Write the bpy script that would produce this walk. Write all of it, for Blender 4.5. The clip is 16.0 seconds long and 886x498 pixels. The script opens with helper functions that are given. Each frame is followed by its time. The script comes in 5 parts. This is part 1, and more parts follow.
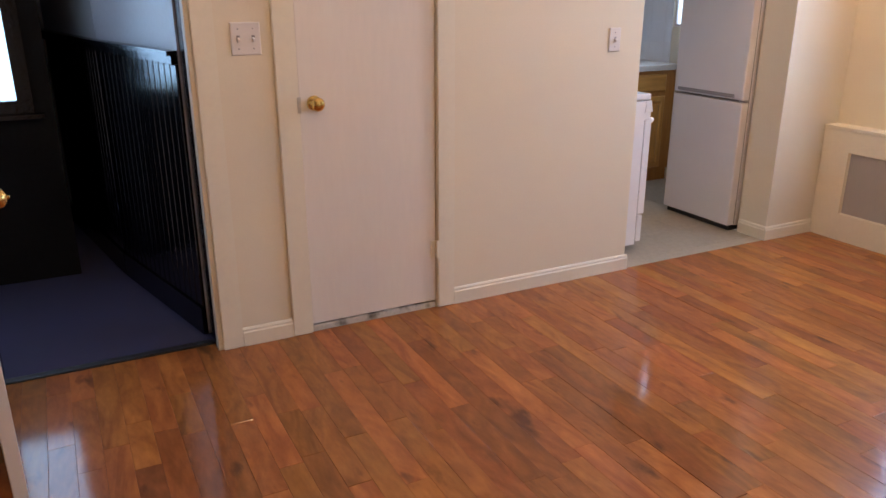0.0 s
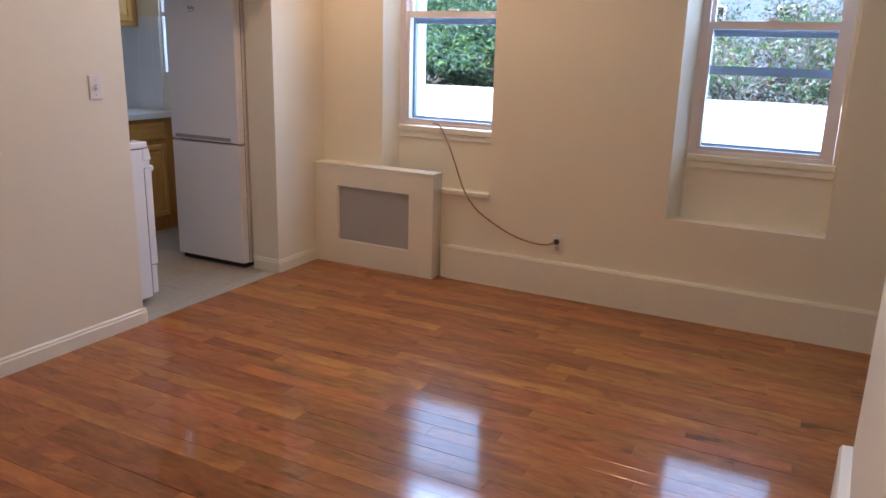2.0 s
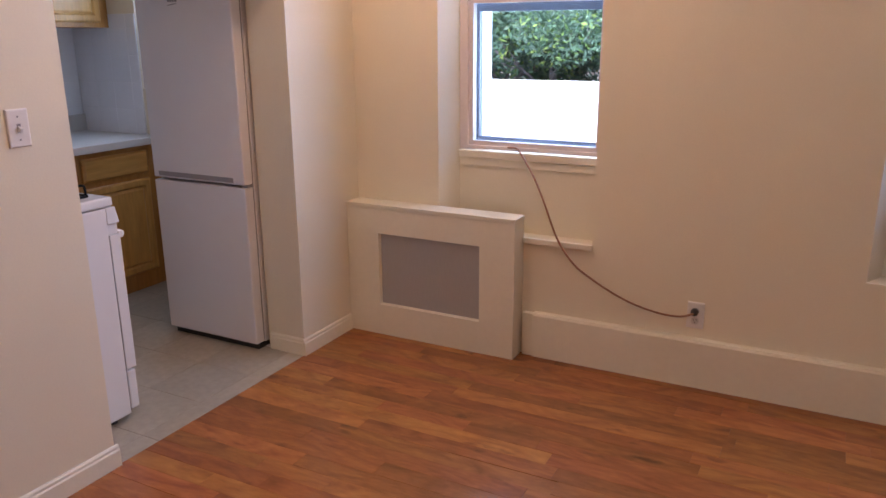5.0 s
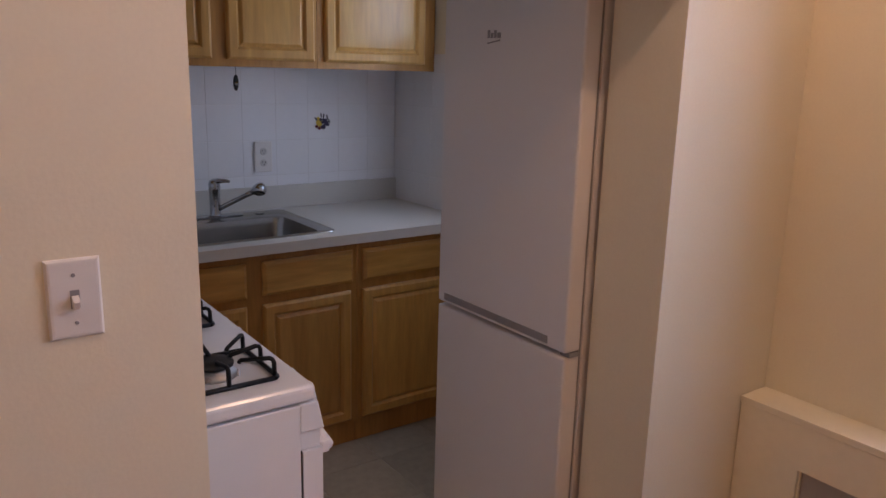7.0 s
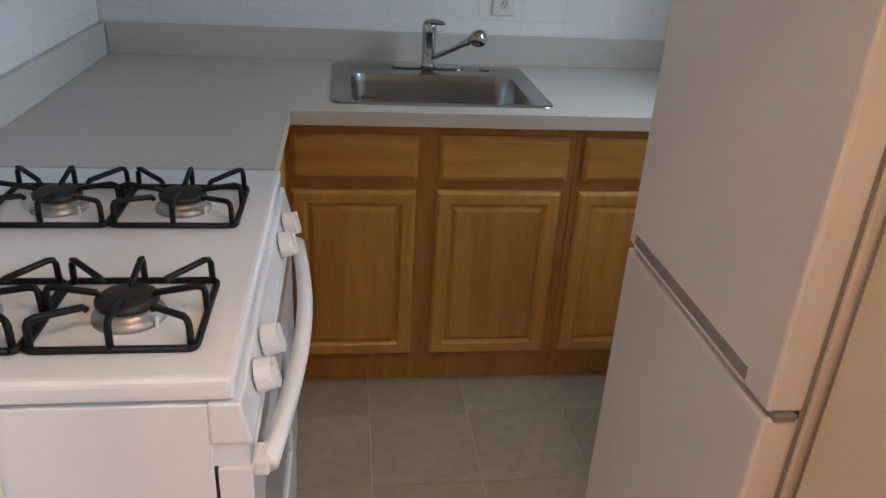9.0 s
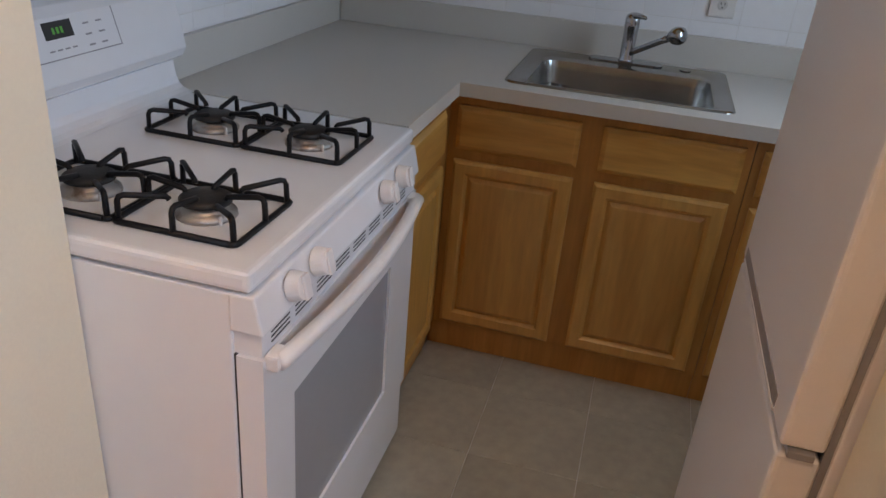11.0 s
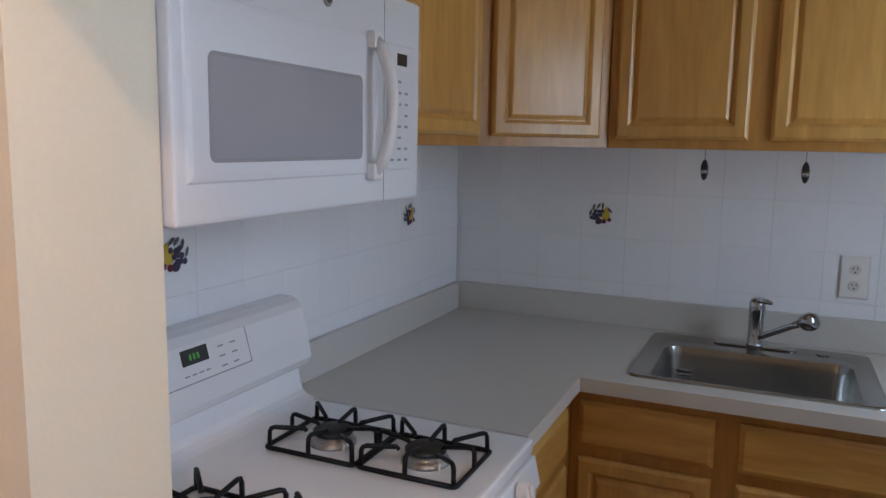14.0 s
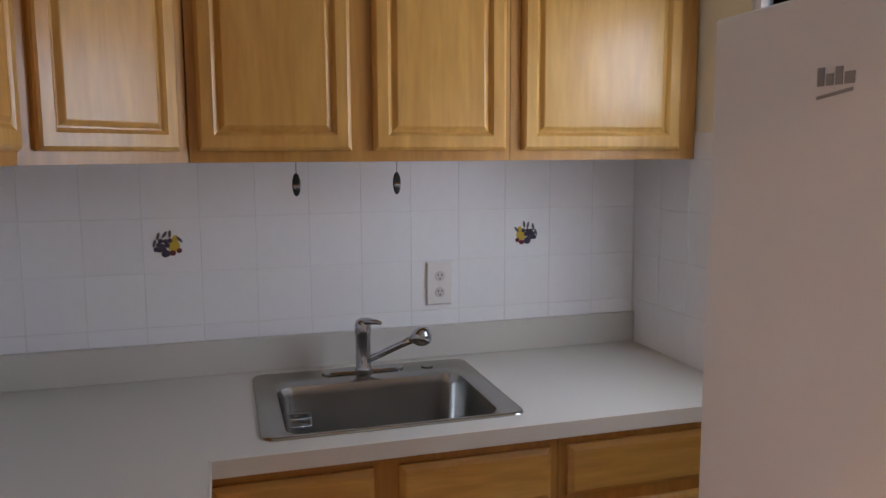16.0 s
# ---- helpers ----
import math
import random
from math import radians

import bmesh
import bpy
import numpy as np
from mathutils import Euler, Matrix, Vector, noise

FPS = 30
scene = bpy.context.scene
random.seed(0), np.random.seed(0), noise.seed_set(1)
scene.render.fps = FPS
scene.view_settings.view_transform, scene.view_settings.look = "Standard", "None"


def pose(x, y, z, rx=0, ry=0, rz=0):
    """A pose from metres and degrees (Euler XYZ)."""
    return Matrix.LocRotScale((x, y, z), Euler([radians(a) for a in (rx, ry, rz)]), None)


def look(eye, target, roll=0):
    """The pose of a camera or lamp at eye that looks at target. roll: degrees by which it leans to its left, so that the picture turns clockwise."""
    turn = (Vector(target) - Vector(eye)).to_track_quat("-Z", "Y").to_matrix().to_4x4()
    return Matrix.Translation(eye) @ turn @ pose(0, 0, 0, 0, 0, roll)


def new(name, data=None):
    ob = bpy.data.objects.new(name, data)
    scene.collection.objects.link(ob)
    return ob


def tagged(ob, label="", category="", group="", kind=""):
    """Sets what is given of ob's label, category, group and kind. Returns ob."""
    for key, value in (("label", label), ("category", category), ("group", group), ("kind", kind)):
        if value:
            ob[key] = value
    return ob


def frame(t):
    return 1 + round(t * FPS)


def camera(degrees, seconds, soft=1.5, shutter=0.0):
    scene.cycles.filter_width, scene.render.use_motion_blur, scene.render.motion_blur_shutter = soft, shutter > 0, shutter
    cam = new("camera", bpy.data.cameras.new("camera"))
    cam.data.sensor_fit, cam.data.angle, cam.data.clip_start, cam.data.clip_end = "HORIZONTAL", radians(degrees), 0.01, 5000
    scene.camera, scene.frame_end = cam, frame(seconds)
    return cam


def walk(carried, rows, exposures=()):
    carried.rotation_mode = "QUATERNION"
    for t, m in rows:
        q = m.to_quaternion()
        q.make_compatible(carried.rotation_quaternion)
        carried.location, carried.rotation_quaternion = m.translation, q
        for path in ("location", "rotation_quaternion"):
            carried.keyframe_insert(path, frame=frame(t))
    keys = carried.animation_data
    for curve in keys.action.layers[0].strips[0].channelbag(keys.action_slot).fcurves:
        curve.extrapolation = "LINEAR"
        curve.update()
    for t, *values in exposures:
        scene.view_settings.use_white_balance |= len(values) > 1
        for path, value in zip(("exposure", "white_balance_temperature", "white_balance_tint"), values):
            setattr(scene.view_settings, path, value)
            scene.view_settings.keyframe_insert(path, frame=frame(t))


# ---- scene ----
# camera and walk
cam = camera(60.8, 16.0)
PATH = [
    (0, (3.04, -4.278, 1.464), (1.354, -3.42, 0.813), -0.1),
    (0.5, (3.034, -4.255, 1.474), (1.57, -3.034, 0.867), 1.7),
    (1, (3.071, -4.234, 1.468), (1.807, -2.79, 0.904), 1.9),
    (1.5, (3.077, -4.225, 1.479), (1.938, -2.674, 0.935), 1.9),
    (2, (3.116, -4.232, 1.459), (2.232, -2.514, 0.94), 1.6),
    (2.5, (3.1, -4.221, 1.447), (2.483, -2.387, 0.939), 1.7),
    (3, (2.975, -4.175, 1.425), (2.546, -2.291, 0.909), 1.1),
    (3.5, (2.855, -4.044, 1.406), (2.477, -2.153, 0.874), -0.1),
    (4, (2.732, -3.778, 1.387), (2.253, -1.909, 0.86), 0.4),
    (4.5, (2.426, -3.566, 1.43), (1.705, -1.782, 0.885), 0.5),
    (4.7, (2.317, -3.425, 1.457), (1.528, -1.67, 0.909), 0.1),
    (7, (1.101, -1.958, 1.545), (-0.476, -0.816, 1.087), 1.5),
    (7.5, (0.837, -1.751, 1.541), (-0.828, -0.739, 1.091), 1.5),
    (8, (0.634, -1.575, 1.557), (-1.086, -0.693, 1.043), 1.5),
    (8.5, (0.575, -1.317, 1.521), (-1.266, -0.881, 0.872), 2.9),
    (9, (0.576, -1.179, 1.47), (-1.213, -0.926, 0.613), 3.4),
    (11.5, (0.621, -0.821, 1.437), (-1.132, -1.426, 0.687), 4.3),
    (12, (0.576, -0.858, 1.523), (-1.23, -1.557, 1.024), 3.2),
    (12.5, (0.572, -0.84, 1.539), (-1.245, -1.601, 1.195), 2.8),
    (13, (0.587, -0.804, 1.563), (-1.226, -1.631, 1.394), 2.1),
    (13.5, (0.589, -0.797, 1.557), (-1.212, -1.649, 1.381), 1.2),
    (14, (0.547, -0.867, 1.55), (-1.263, -1.67, 1.27), 1.0),
    (14.5, (0.473, -1.025, 1.585), (-1.444, -1.552, 1.365), 1.6),
    (15, (0.41, -1.166, 1.616), (-1.564, -1.418, 1.419), 0.7),
    (15.5, (0.287, -1.235, 1.571), (-1.699, -1.141, 1.352), -0.6),
    (16, (0.164, -1.286, 1.559), (-1.741, -0.731, 1.311), -0.3),
]
EXPOSURES = [(0, 1.74, 6800, 30), (1.0, 1.6, 6700, 29), (1.5, 1.35, 6700, 28), (2.0, 1.33, 6500, 28), (3.0, 1.43, 6800, 31), (4.7, 1.36, 6700, 38), (7.0, 0.77, 7500, 42), (7.5, 0.92, 7000, 31), (8.0, 1.08, 7000, 28), (8.5, 1.4, 7400, 25), (9.0, 1.6, 7900, 25), (11.5, 1.2, 7800, 30), (12.5, 1.1, 7700, 30), (13.5, 1.1, 7600, 30), (14.5, 1.37, 7700, 31), (15.5, 1.48, 8000, 34), (16.0, 1.54, 8500, 37)]
walk(cam, [(t, look(eye, target, roll)) for t, eye, target, roll in PATH], EXPOSURES)

# world, sun and lamps
world = bpy.data.worlds.new("sky")
scene.world = world
world.use_nodes = True
wn = world.node_tree
sky = wn.nodes.new("ShaderNodeTexSky")
sky.sky_type = "NISHITA"
sky.sun_disc = False
sky.sun_elevation = radians(62)
sky.sun_rotation = radians(200)
sky.air_density, sky.dust_density = 1.0, 3.0
wn.nodes["Background"].inputs["Strength"].default_value = 0.15
wn.links.new(sky.outputs["Color"], wn.nodes["Background"].inputs["Color"])

sun = new("sun", bpy.data.lights.new("sun", "SUN"))
sun.data.energy, sun.data.angle, sun.data.color = 5.5, radians(12), (0.84, 0.94, 1.0)
sun.matrix_world = look((6, -12, 25), (0, 0, 0))

LAMP_XY = (2.1, -3.3)
ENTRY_XY = (0.66, -0.85)
lamp = new("ceiling_bulb", bpy.data.lights.new("ceiling_bulb", "POINT"))
lamp.data.energy, lamp.data.color, lamp.data.shadow_soft_size = 9.8, (1.0, 0.71, 0.39), 0.09
lamp.location = (LAMP_XY[0], LAMP_XY[1], 2.56)
entry = new("entry_bulb", bpy.data.lights.new("entry_bulb", "POINT"))
entry.data.energy, entry.data.color, entry.data.shadow_soft_size = 8.0, (1.0, 0.74, 0.47), 0.04
entry.location = (ENTRY_XY[0], ENTRY_XY[1], 2.56)



def sky_lamp(name, x, y, z, w, h, watts, tilt=1.0):
    """Stands in for the sky's light in a window's opening."""
    a = new(name, bpy.data.lights.new(name, "AREA"))
    a.data.shape, a.data.size, a.data.size_y = "RECTANGLE", w, h
    a.data.energy, a.data.color = watts, (0.42, 0.69, 1.0)
    a.matrix_world = look((x, y, z), (x, y - 1, z - tilt))
    return a


sky_lamp("skylight_window", 0.88, 0.27, 2.05, 0.60, 0.40, 6.5)
sky_lamp("skylight_window", 0.894, 0.30, 1.50, 0.62, 0.95, 5.8, 0.25)
sky_lamp("skylight_window", 2.75, 0.27, 2.05, 0.62, 0.40, 6.5)
sky_lamp("skylight_window", 2.746, 0.30, 1.50, 0.64, 0.95, 6.5, 0.25)
hall_sky = sky_lamp("skylight_hall", -1.375, -4.80, 1.50, 0.70, 1.1, 2.5)
hall_sky.data.color = (0.42, 0.68, 1.0)
hall_sky.matrix_world = look((-1.375, -4.80, 1.50), (-0.5, -4.75, 1.3))
kitchen_sky = sky_lamp("skylight_kitchen", -1.30, 0.125, 1.62, 0.46, 0.74, 3.7, 0.2)
kitchen_sky.data.color = (0.48, 0.76, 1.0)


# ---- materials ----
def mat(name, base, rough=0.5, metal=0.0, var=0.06, scale=6.0, fine=60.0, bump=0.05, stretch=(1, 1, 1), coat=0.0, per_object=0.0, spec=0.5, dirt=None):
    """A surface with a broad and a fine variation of its colour and gloss, and a light relief."""
    m = bpy.data.materials.new(name)
    m.use_nodes = True
    n, l = m.node_tree.nodes, m.node_tree.links
    b = n["Principled BSDF"]
    b.inputs["Metallic"].default_value = metal
    b.inputs["Coat Weight"].default_value = coat
    b.inputs["Coat Roughness"].default_value = 0.12
    b.inputs["Specular IOR Level"].default_value = spec
    co = n.new("ShaderNodeTexCoord")
    mp = n.new("ShaderNodeMapping")
    mp.inputs["Scale"].default_value = stretch
    l.new(co.outputs["Object"], mp.inputs["Vector"])
    big, small = n.new("ShaderNodeTexNoise"), n.new("ShaderNodeTexNoise")
    big.inputs["Scale"].default_value, small.inputs["Scale"].default_value = scale, fine
    big.inputs["Detail"].default_value, small.inputs["Detail"].default_value = 3, 4
    l.new(mp.outputs["Vector"], big.inputs["Vector"])
    l.new(mp.outputs["Vector"], small.inputs["Vector"])
    mix = n.new("ShaderNodeMath")
    mix.operation = "ADD"
    l.new(big.outputs["Fac"], mix.inputs[0])
    l.new(small.outputs["Fac"], mix.inputs[1])
    val = n.new("ShaderNodeMapRange")
    val.inputs["From Min"].default_value, val.inputs["From Max"].default_value = 0.6, 1.4
    val.inputs["To Min"].default_value, val.inputs["To Max"].default_value = 1 - var, 1 + var
    l.new(mix.outputs[0], val.inputs["Value"])
    hsv = n.new("ShaderNodeHueSaturation")
    hsv.inputs["Color"].default_value = (*base, 1)
    last = val.outputs["Result"]
    if per_object:
        info = n.new("ShaderNodeObjectInfo")
        r = n.new("ShaderNodeMapRange")
        r.inputs["To Min"].default_value, r.inputs["To Max"].default_value = 1 - per_object, 1 + per_object
        l.new(info.outputs["Random"], r.inputs["Value"])
        mul = n.new("ShaderNodeMath")
        mul.operation = "MULTIPLY"
        l.new(last, mul.inputs[0])
        l.new(r.outputs["Result"], mul.inputs[1])
        last = mul.outputs[0]
    l.new(last, hsv.inputs["Value"])
    colour = hsv.outputs["Color"]
    if dirt:
        stain = n.new("ShaderNodeTexNoise")
        stain.inputs["Scale"].default_value, stain.inputs["Detail"].default_value = dirt[1], 6
        l.new(co.outputs["Object"], stain.inputs["Vector"])
        cut = n.new("ShaderNodeMapRange")
        cut.inputs["From Min"].default_value, cut.inputs["From Max"].default_value = 0.52, 0.72
        l.new(stain.outputs["Fac"], cut.inputs["Value"])
        mx = n.new("ShaderNodeMix")
        mx.data_type = "RGBA"
        l.new(cut.outputs["Result"], mx.inputs[0])
        l.new(colour, mx.inputs[6])
        mx.inputs[7].default_value = (*dirt[0], 1)
        colour = mx.outputs[2]
    l.new(colour, b.inputs["Base Color"])
    rg = n.new("ShaderNodeMapRange")
    rg.inputs["From Min"].default_value, rg.inputs["From Max"].default_value = 0.3, 0.7
    rg.inputs["To Min"].default_value, rg.inputs["To Max"].default_value = max(rough * 0.8, 0.02), min(rough * 1.2, 1)
    l.new(big.outputs["Fac"], rg.inputs["Value"])
    l.new(rg.outputs["Result"], b.inputs["Roughness"])
    if bump:
        bp = n.new("ShaderNodeBump")
        bp.inputs["Strength"].default_value, bp.inputs["Distance"].default_value = bump, 0.01
        l.new(mix.outputs[0], bp.inputs["Height"])
        l.new(bp.outputs["Normal"], b.inputs["Normal"])
    return m


def wood(name, dark, light, stretch, rough, coat, per_object=0.0, contrast=(0.3, 0.75), wave=7.0, knots=False, coat_rough=0.1, spec=0.5, distort=0.9):
    """Grained wood: long streaks between two tones, fine pores, a shift from piece to piece."""
    m = bpy.data.materials.new(name)
    m.use_nodes = True
    n, l = m.node_tree.nodes, m.node_tree.links
    b = n["Principled BSDF"]
    b.inputs["Coat Weight"].default_value, b.inputs["Coat Roughness"].default_value = coat, coat_rough
    b.inputs["Specular IOR Level"].default_value = spec
    b.inputs["Coat IOR"].default_value = 1.6
    co, mp = n.new("ShaderNodeTexCoord"), n.new("ShaderNodeMapping")
    mp.inputs["Scale"].default_value = stretch
    info = n.new("ShaderNodeObjectInfo")
    shift = n.new("ShaderNodeVectorMath")
    shift.operation = "MULTIPLY_ADD"
    isle, both, chance = n.new("ShaderNodeNewGeometry"), n.new("ShaderNodeMath"), n.new("ShaderNodeMath")
    both.operation, chance.operation = "ADD", "FRACT"
    l.new(info.outputs["Random"], both.inputs[0])
    l.new(isle.outputs["Random Per Island"], both.inputs[1])
    l.new(both.outputs[0], chance.inputs[0])
    l.new(chance.outputs[0], shift.inputs[0])
    shift.inputs[1].default_value = (7.0, 13.0, 19.0)
    l.new(co.outputs["Object"], shift.inputs[2])
    l.new(shift.outputs["Vector"], mp.inputs["Vector"])
    streak, pore = n.new("ShaderNodeTexNoise"), n.new("ShaderNodeTexNoise")
    streak.inputs["Scale"].default_value, streak.inputs["Detail"].default_value, streak.inputs["Distortion"].default_value = wave, 5, distort
    pore.inputs["Scale"].default_value, pore.inputs["Detail"].default_value = wave * 9, 3
    l.new(mp.outputs["Vector"], streak.inputs["Vector"])
    l.new(mp.outputs["Vector"], pore.inputs["Vector"])
    ramp = n.new("ShaderNodeMapRange")
    ramp.inputs["From Min"].default_value, ramp.inputs["From Max"].default_value = contrast
    l.new(streak.outputs["Fac"], ramp.inputs["Value"])
    mx = n.new("ShaderNodeMix")
    mx.data_type = "RGBA"
    mx.inputs[6].default_value, mx.inputs[7].default_value = (*dark, 1), (*light, 1)
    l.new(ramp.outputs["Result"], mx.inputs[0])
    tone = mx.outputs[2]
    if knots:
        km, kn, kr, kx = n.new("ShaderNodeMapping"), n.new("ShaderNodeTexNoise"), n.new("ShaderNodeMapRange"), n.new("ShaderNodeMix")
        km.inputs["Scale"].default_value = (1.0, 2.4, 2.4)
        l.new(shift.outputs["Vector"], km.inputs["Vector"])
        l.new(km.outputs["Vector"], kn.inputs["Vector"])
        kn.inputs["Scale"].default_value, kn.inputs["Detail"].default_value = 4.2, 5
        kr.inputs["From Min"].default_value, kr.inputs["From Max"].default_value, kr.inputs["To Max"].default_value = 0.64, 0.74, 0.75
        l.new(kn.outputs["Fac"], kr.inputs["Value"])
        kx.data_type = "RGBA"
        l.new(kr.outputs["Result"], kx.inputs[0])
        l.new(tone, kx.inputs[6])
        kx.inputs[7].default_value = (0.085, 0.030, 0.012, 1)
        tone = kx.outputs[2]
    hsv = n.new("ShaderNodeHueSaturation")
    l.new(tone, hsv.inputs["Color"])
    pr = n.new("ShaderNodeMapRange")
    pr.inputs["To Min"].default_value, pr.inputs["To Max"].default_value = 0.78, 1.22
    l.new(pore.outputs["Fac"], pr.inputs["Value"])
    last = pr.outputs["Result"]
    if per_object:
        r = n.new("ShaderNodeMapRange")
        r.inputs["To Min"].default_value, r.inputs["To Max"].default_value = 1 - per_object, 1 + per_object
        l.new(chance.outputs[0], r.inputs["Value"])
        mul = n.new("ShaderNodeMath")
        mul.operation = "MULTIPLY"
        l.new(last, mul.inputs[0])
        l.new(r.outputs["Result"], mul.inputs[1])
        last = mul.outputs[0]
        hue, spread = n.new("ShaderNodeMath"), n.new("ShaderNodeMapRange")
        hue.operation = "MULTIPLY_ADD"
        hue.inputs[1].default_value, hue.inputs[2].default_value = 7.31, 0.27
        l.new(chance.outputs[0], hue.inputs[0])
        turn = n.new("ShaderNodeMath")
        turn.operation = "FRACT"
        l.new(hue.outputs[0], turn.inputs[0])
        spread.inputs["To Min"].default_value, spread.inputs["To Max"].default_value = 0.5 - per_object * 0.03, 0.5 + per_object * 0.03
        l.new(turn.outputs[0], spread.inputs["Value"])
        l.new(spread.outputs["Result"], hsv.inputs["Hue"])
    l.new(last, hsv.inputs["Value"])
    l.new(hsv.outputs["Color"], b.inputs["Base Color"])
    rr = n.new("ShaderNodeMapRange")
    rr.inputs["To Min"].default_value, rr.inputs["To Max"].default_value = rough * 0.7, rough * 1.3
    l.new(streak.outputs["Fac"], rr.inputs["Value"])
    l.new(rr.outputs["Result"], b.inputs["Roughness"])
    bp = n.new("ShaderNodeBump")
    bp.inputs["Strength"].default_value, bp.inputs["Distance"].default_value = 0.06, 0.004
    l.new(streak.outputs["Fac"], bp.inputs["Height"])
    l.new(bp.outputs["Normal"], b.inputs["Normal"])
    return m


def glass_mat(name, tint=(0.86, 0.95, 0.99), rough=0.0):
    """A thin pane: mostly clear, with a weak mirror image at a slant."""
    m = bpy.data.materials.new(name)
    m.use_nodes = True
    n, l = m.node_tree.nodes, m.node_tree.links
    out = n["Material Output"]
    n.remove(n["Principled BSDF"])
    clear, gloss, mx, fr = (n.new("ShaderNodeBsdf" + k) if k in ("Transparent", "Glossy") else n.new("ShaderNode" + k) for k in ("Transparent", "Glossy", "MixShader", "Fresnel"))
    clear.inputs["Color"].default_value = (*tint, 1)
    gloss.inputs["Roughness"].default_value = rough
    fr.inputs["IOR"].default_value = 1.3
    l.new(fr.outputs["Fac"], mx.inputs[0])
    l.new(clear.outputs[0], mx.inputs[1])
    l.new(gloss.outputs[0], mx.inputs[2])
    l.new(mx.outputs[0], out.inputs["Surface"])
    return m


def leaf_mat(name, base):
    """A thin leaf that lets part of the light through; its tone shifts from leaf to leaf."""
    m = bpy.data.materials.new(name)
    m.use_nodes = True
    n, l = m.node_tree.nodes, m.node_tree.links
    b, out = n["Principled BSDF"], n["Material Output"]
    b.inputs["Roughness"].default_value = 0.45
    isle, val, hue, hsv = n.new("ShaderNodeNewGeometry"), n.new("ShaderNodeMapRange"), n.new("ShaderNodeMapRange"), n.new("ShaderNodeHueSaturation")
    val.inputs["To Min"].default_value, val.inputs["To Max"].default_value = 0.6, 1.4
    hue.inputs["To Min"].default_value, hue.inputs["To Max"].default_value = 0.53, 0.47
    hsv.inputs["Color"].default_value = (*base, 1)
    for k, q in ((val, "Value"), (hue, "Hue")):
        l.new(isle.outputs["Random Per Island"], k.inputs["Value"])
        l.new(k.outputs["Result"], hsv.inputs[q])
    l.new(hsv.outputs["Color"], b.inputs["Base Color"])
    thin, mx = n.new("ShaderNodeBsdfTranslucent"), n.new("ShaderNodeMixShader")
    l.new(hsv.outputs["Color"], thin.inputs["Color"])
    mx.inputs[0].default_value = 0.35
    l.new(b.outputs[0], mx.inputs[1])
    l.new(thin.outputs[0], mx.inputs[2])
    l.new(mx.outputs[0], out.inputs["Surface"])
    return m


def glow(name, colour, strength):
    m = bpy.data.materials.new(name)
    m.use_nodes = True
    b = m.node_tree.nodes["Principled BSDF"]
    b.inputs["Base Color"].default_value = (*colour, 1)
    b.inputs["Emission Color"].default_value = (*colour, 1)
    b.inputs["Emission Strength"].default_value = strength
    return m


MWHITE = mat("microwave_white_enamel", (0.69, 0.70, 0.715), 0.36, var=0.015, scale=3, fine=200, bump=0.0)
PAINT = mat("cream_wall_paint", (0.78, 0.71, 0.56), 0.6, var=0.03, scale=1.2, fine=140, bump=0.04)
CEIL = mat("white_ceiling_paint", (0.8, 0.78, 0.72), 0.8, var=0.03, bump=0.05)
TRIM = mat("cream_gloss_paint", (0.79, 0.74, 0.605), 0.38, var=0.03, scale=3, fine=40, bump=0.05)
DOORP = mat("white_door_paint", (0.78, 0.73, 0.66), 0.38, var=0.03, scale=2, fine=50, bump=0.04, stretch=(1, 1, 0.15))
FLOORW = wood("floor_oak", (0.20, 0.061, 0.0155), (0.44, 0.162, 0.043), (1.5, 4.6, 4.6), 0.42, 0.66, per_object=0.25, wave=1.7, coat_rough=0.10, spec=0.06, contrast=(0.2, 0.82), knots=True, distort=2.4)
HONEY = wood("honey_maple", (0.50, 0.228, 0.052), (0.66, 0.348, 0.094), (5, 5, 0.6), 0.40, 0.22, per_object=0.07, wave=1.5, coat_rough=0.2, contrast=(0.25, 0.8), distort=1.8)
HONEYH = wood("honey_maple_crosswise", (0.49, 0.215, 0.045), (0.64, 0.328, 0.084), (0.7, 0.7, 6), 0.40, 0.22, per_object=0.07, wave=1.5, coat_rough=0.2, distort=1.8)
CARCASE = wood("cabinet_frame_maple", (0.38, 0.155, 0.031), (0.54, 0.25, 0.060), (6, 6, 0.6), 0.42, 0.12, wave=1.5, distort=1.6)
ENAMEL = mat("white_enamel", (0.78, 0.78, 0.79), 0.22, var=0.015, scale=3, fine=20, bump=0.0, coat=0.3)
FRIDGEP = mat("fridge_white_lacquer", (0.76, 0.74, 0.75), 0.37, var=0.015, scale=3, fine=260, bump=0.03)
PLASTIC = mat("white_plastic", (0.78, 0.745, 0.72), 0.35, var=0.02, bump=0.0)
SOCKET = mat("pale_socket_face", (0.60, 0.57, 0.54), 0.4, var=0.03, bump=0.0)
IVORY = mat("ivory_plate", (0.75, 0.72, 0.69), 0.35, var=0.02, bump=0.0)
TILE = mat("white_glazed_tile", (0.82, 0.825, 0.84), 0.1, var=0.02, scale=5, fine=30, bump=0.02, per_object=0.015)
GROUT = mat("pale_grout", (0.72, 0.71, 0.70), 0.9, var=0.08, fine=120, bump=0.1)
LAMINATE = mat("grey_laminate", (0.57, 0.545, 0.505), 0.38, var=0.05, scale=3, fine=420, bump=0.01)
LAMEDGE = mat("pale_laminate_edge", (0.60, 0.55, 0.49), 0.4, var=0.04, fine=300, bump=0.0)
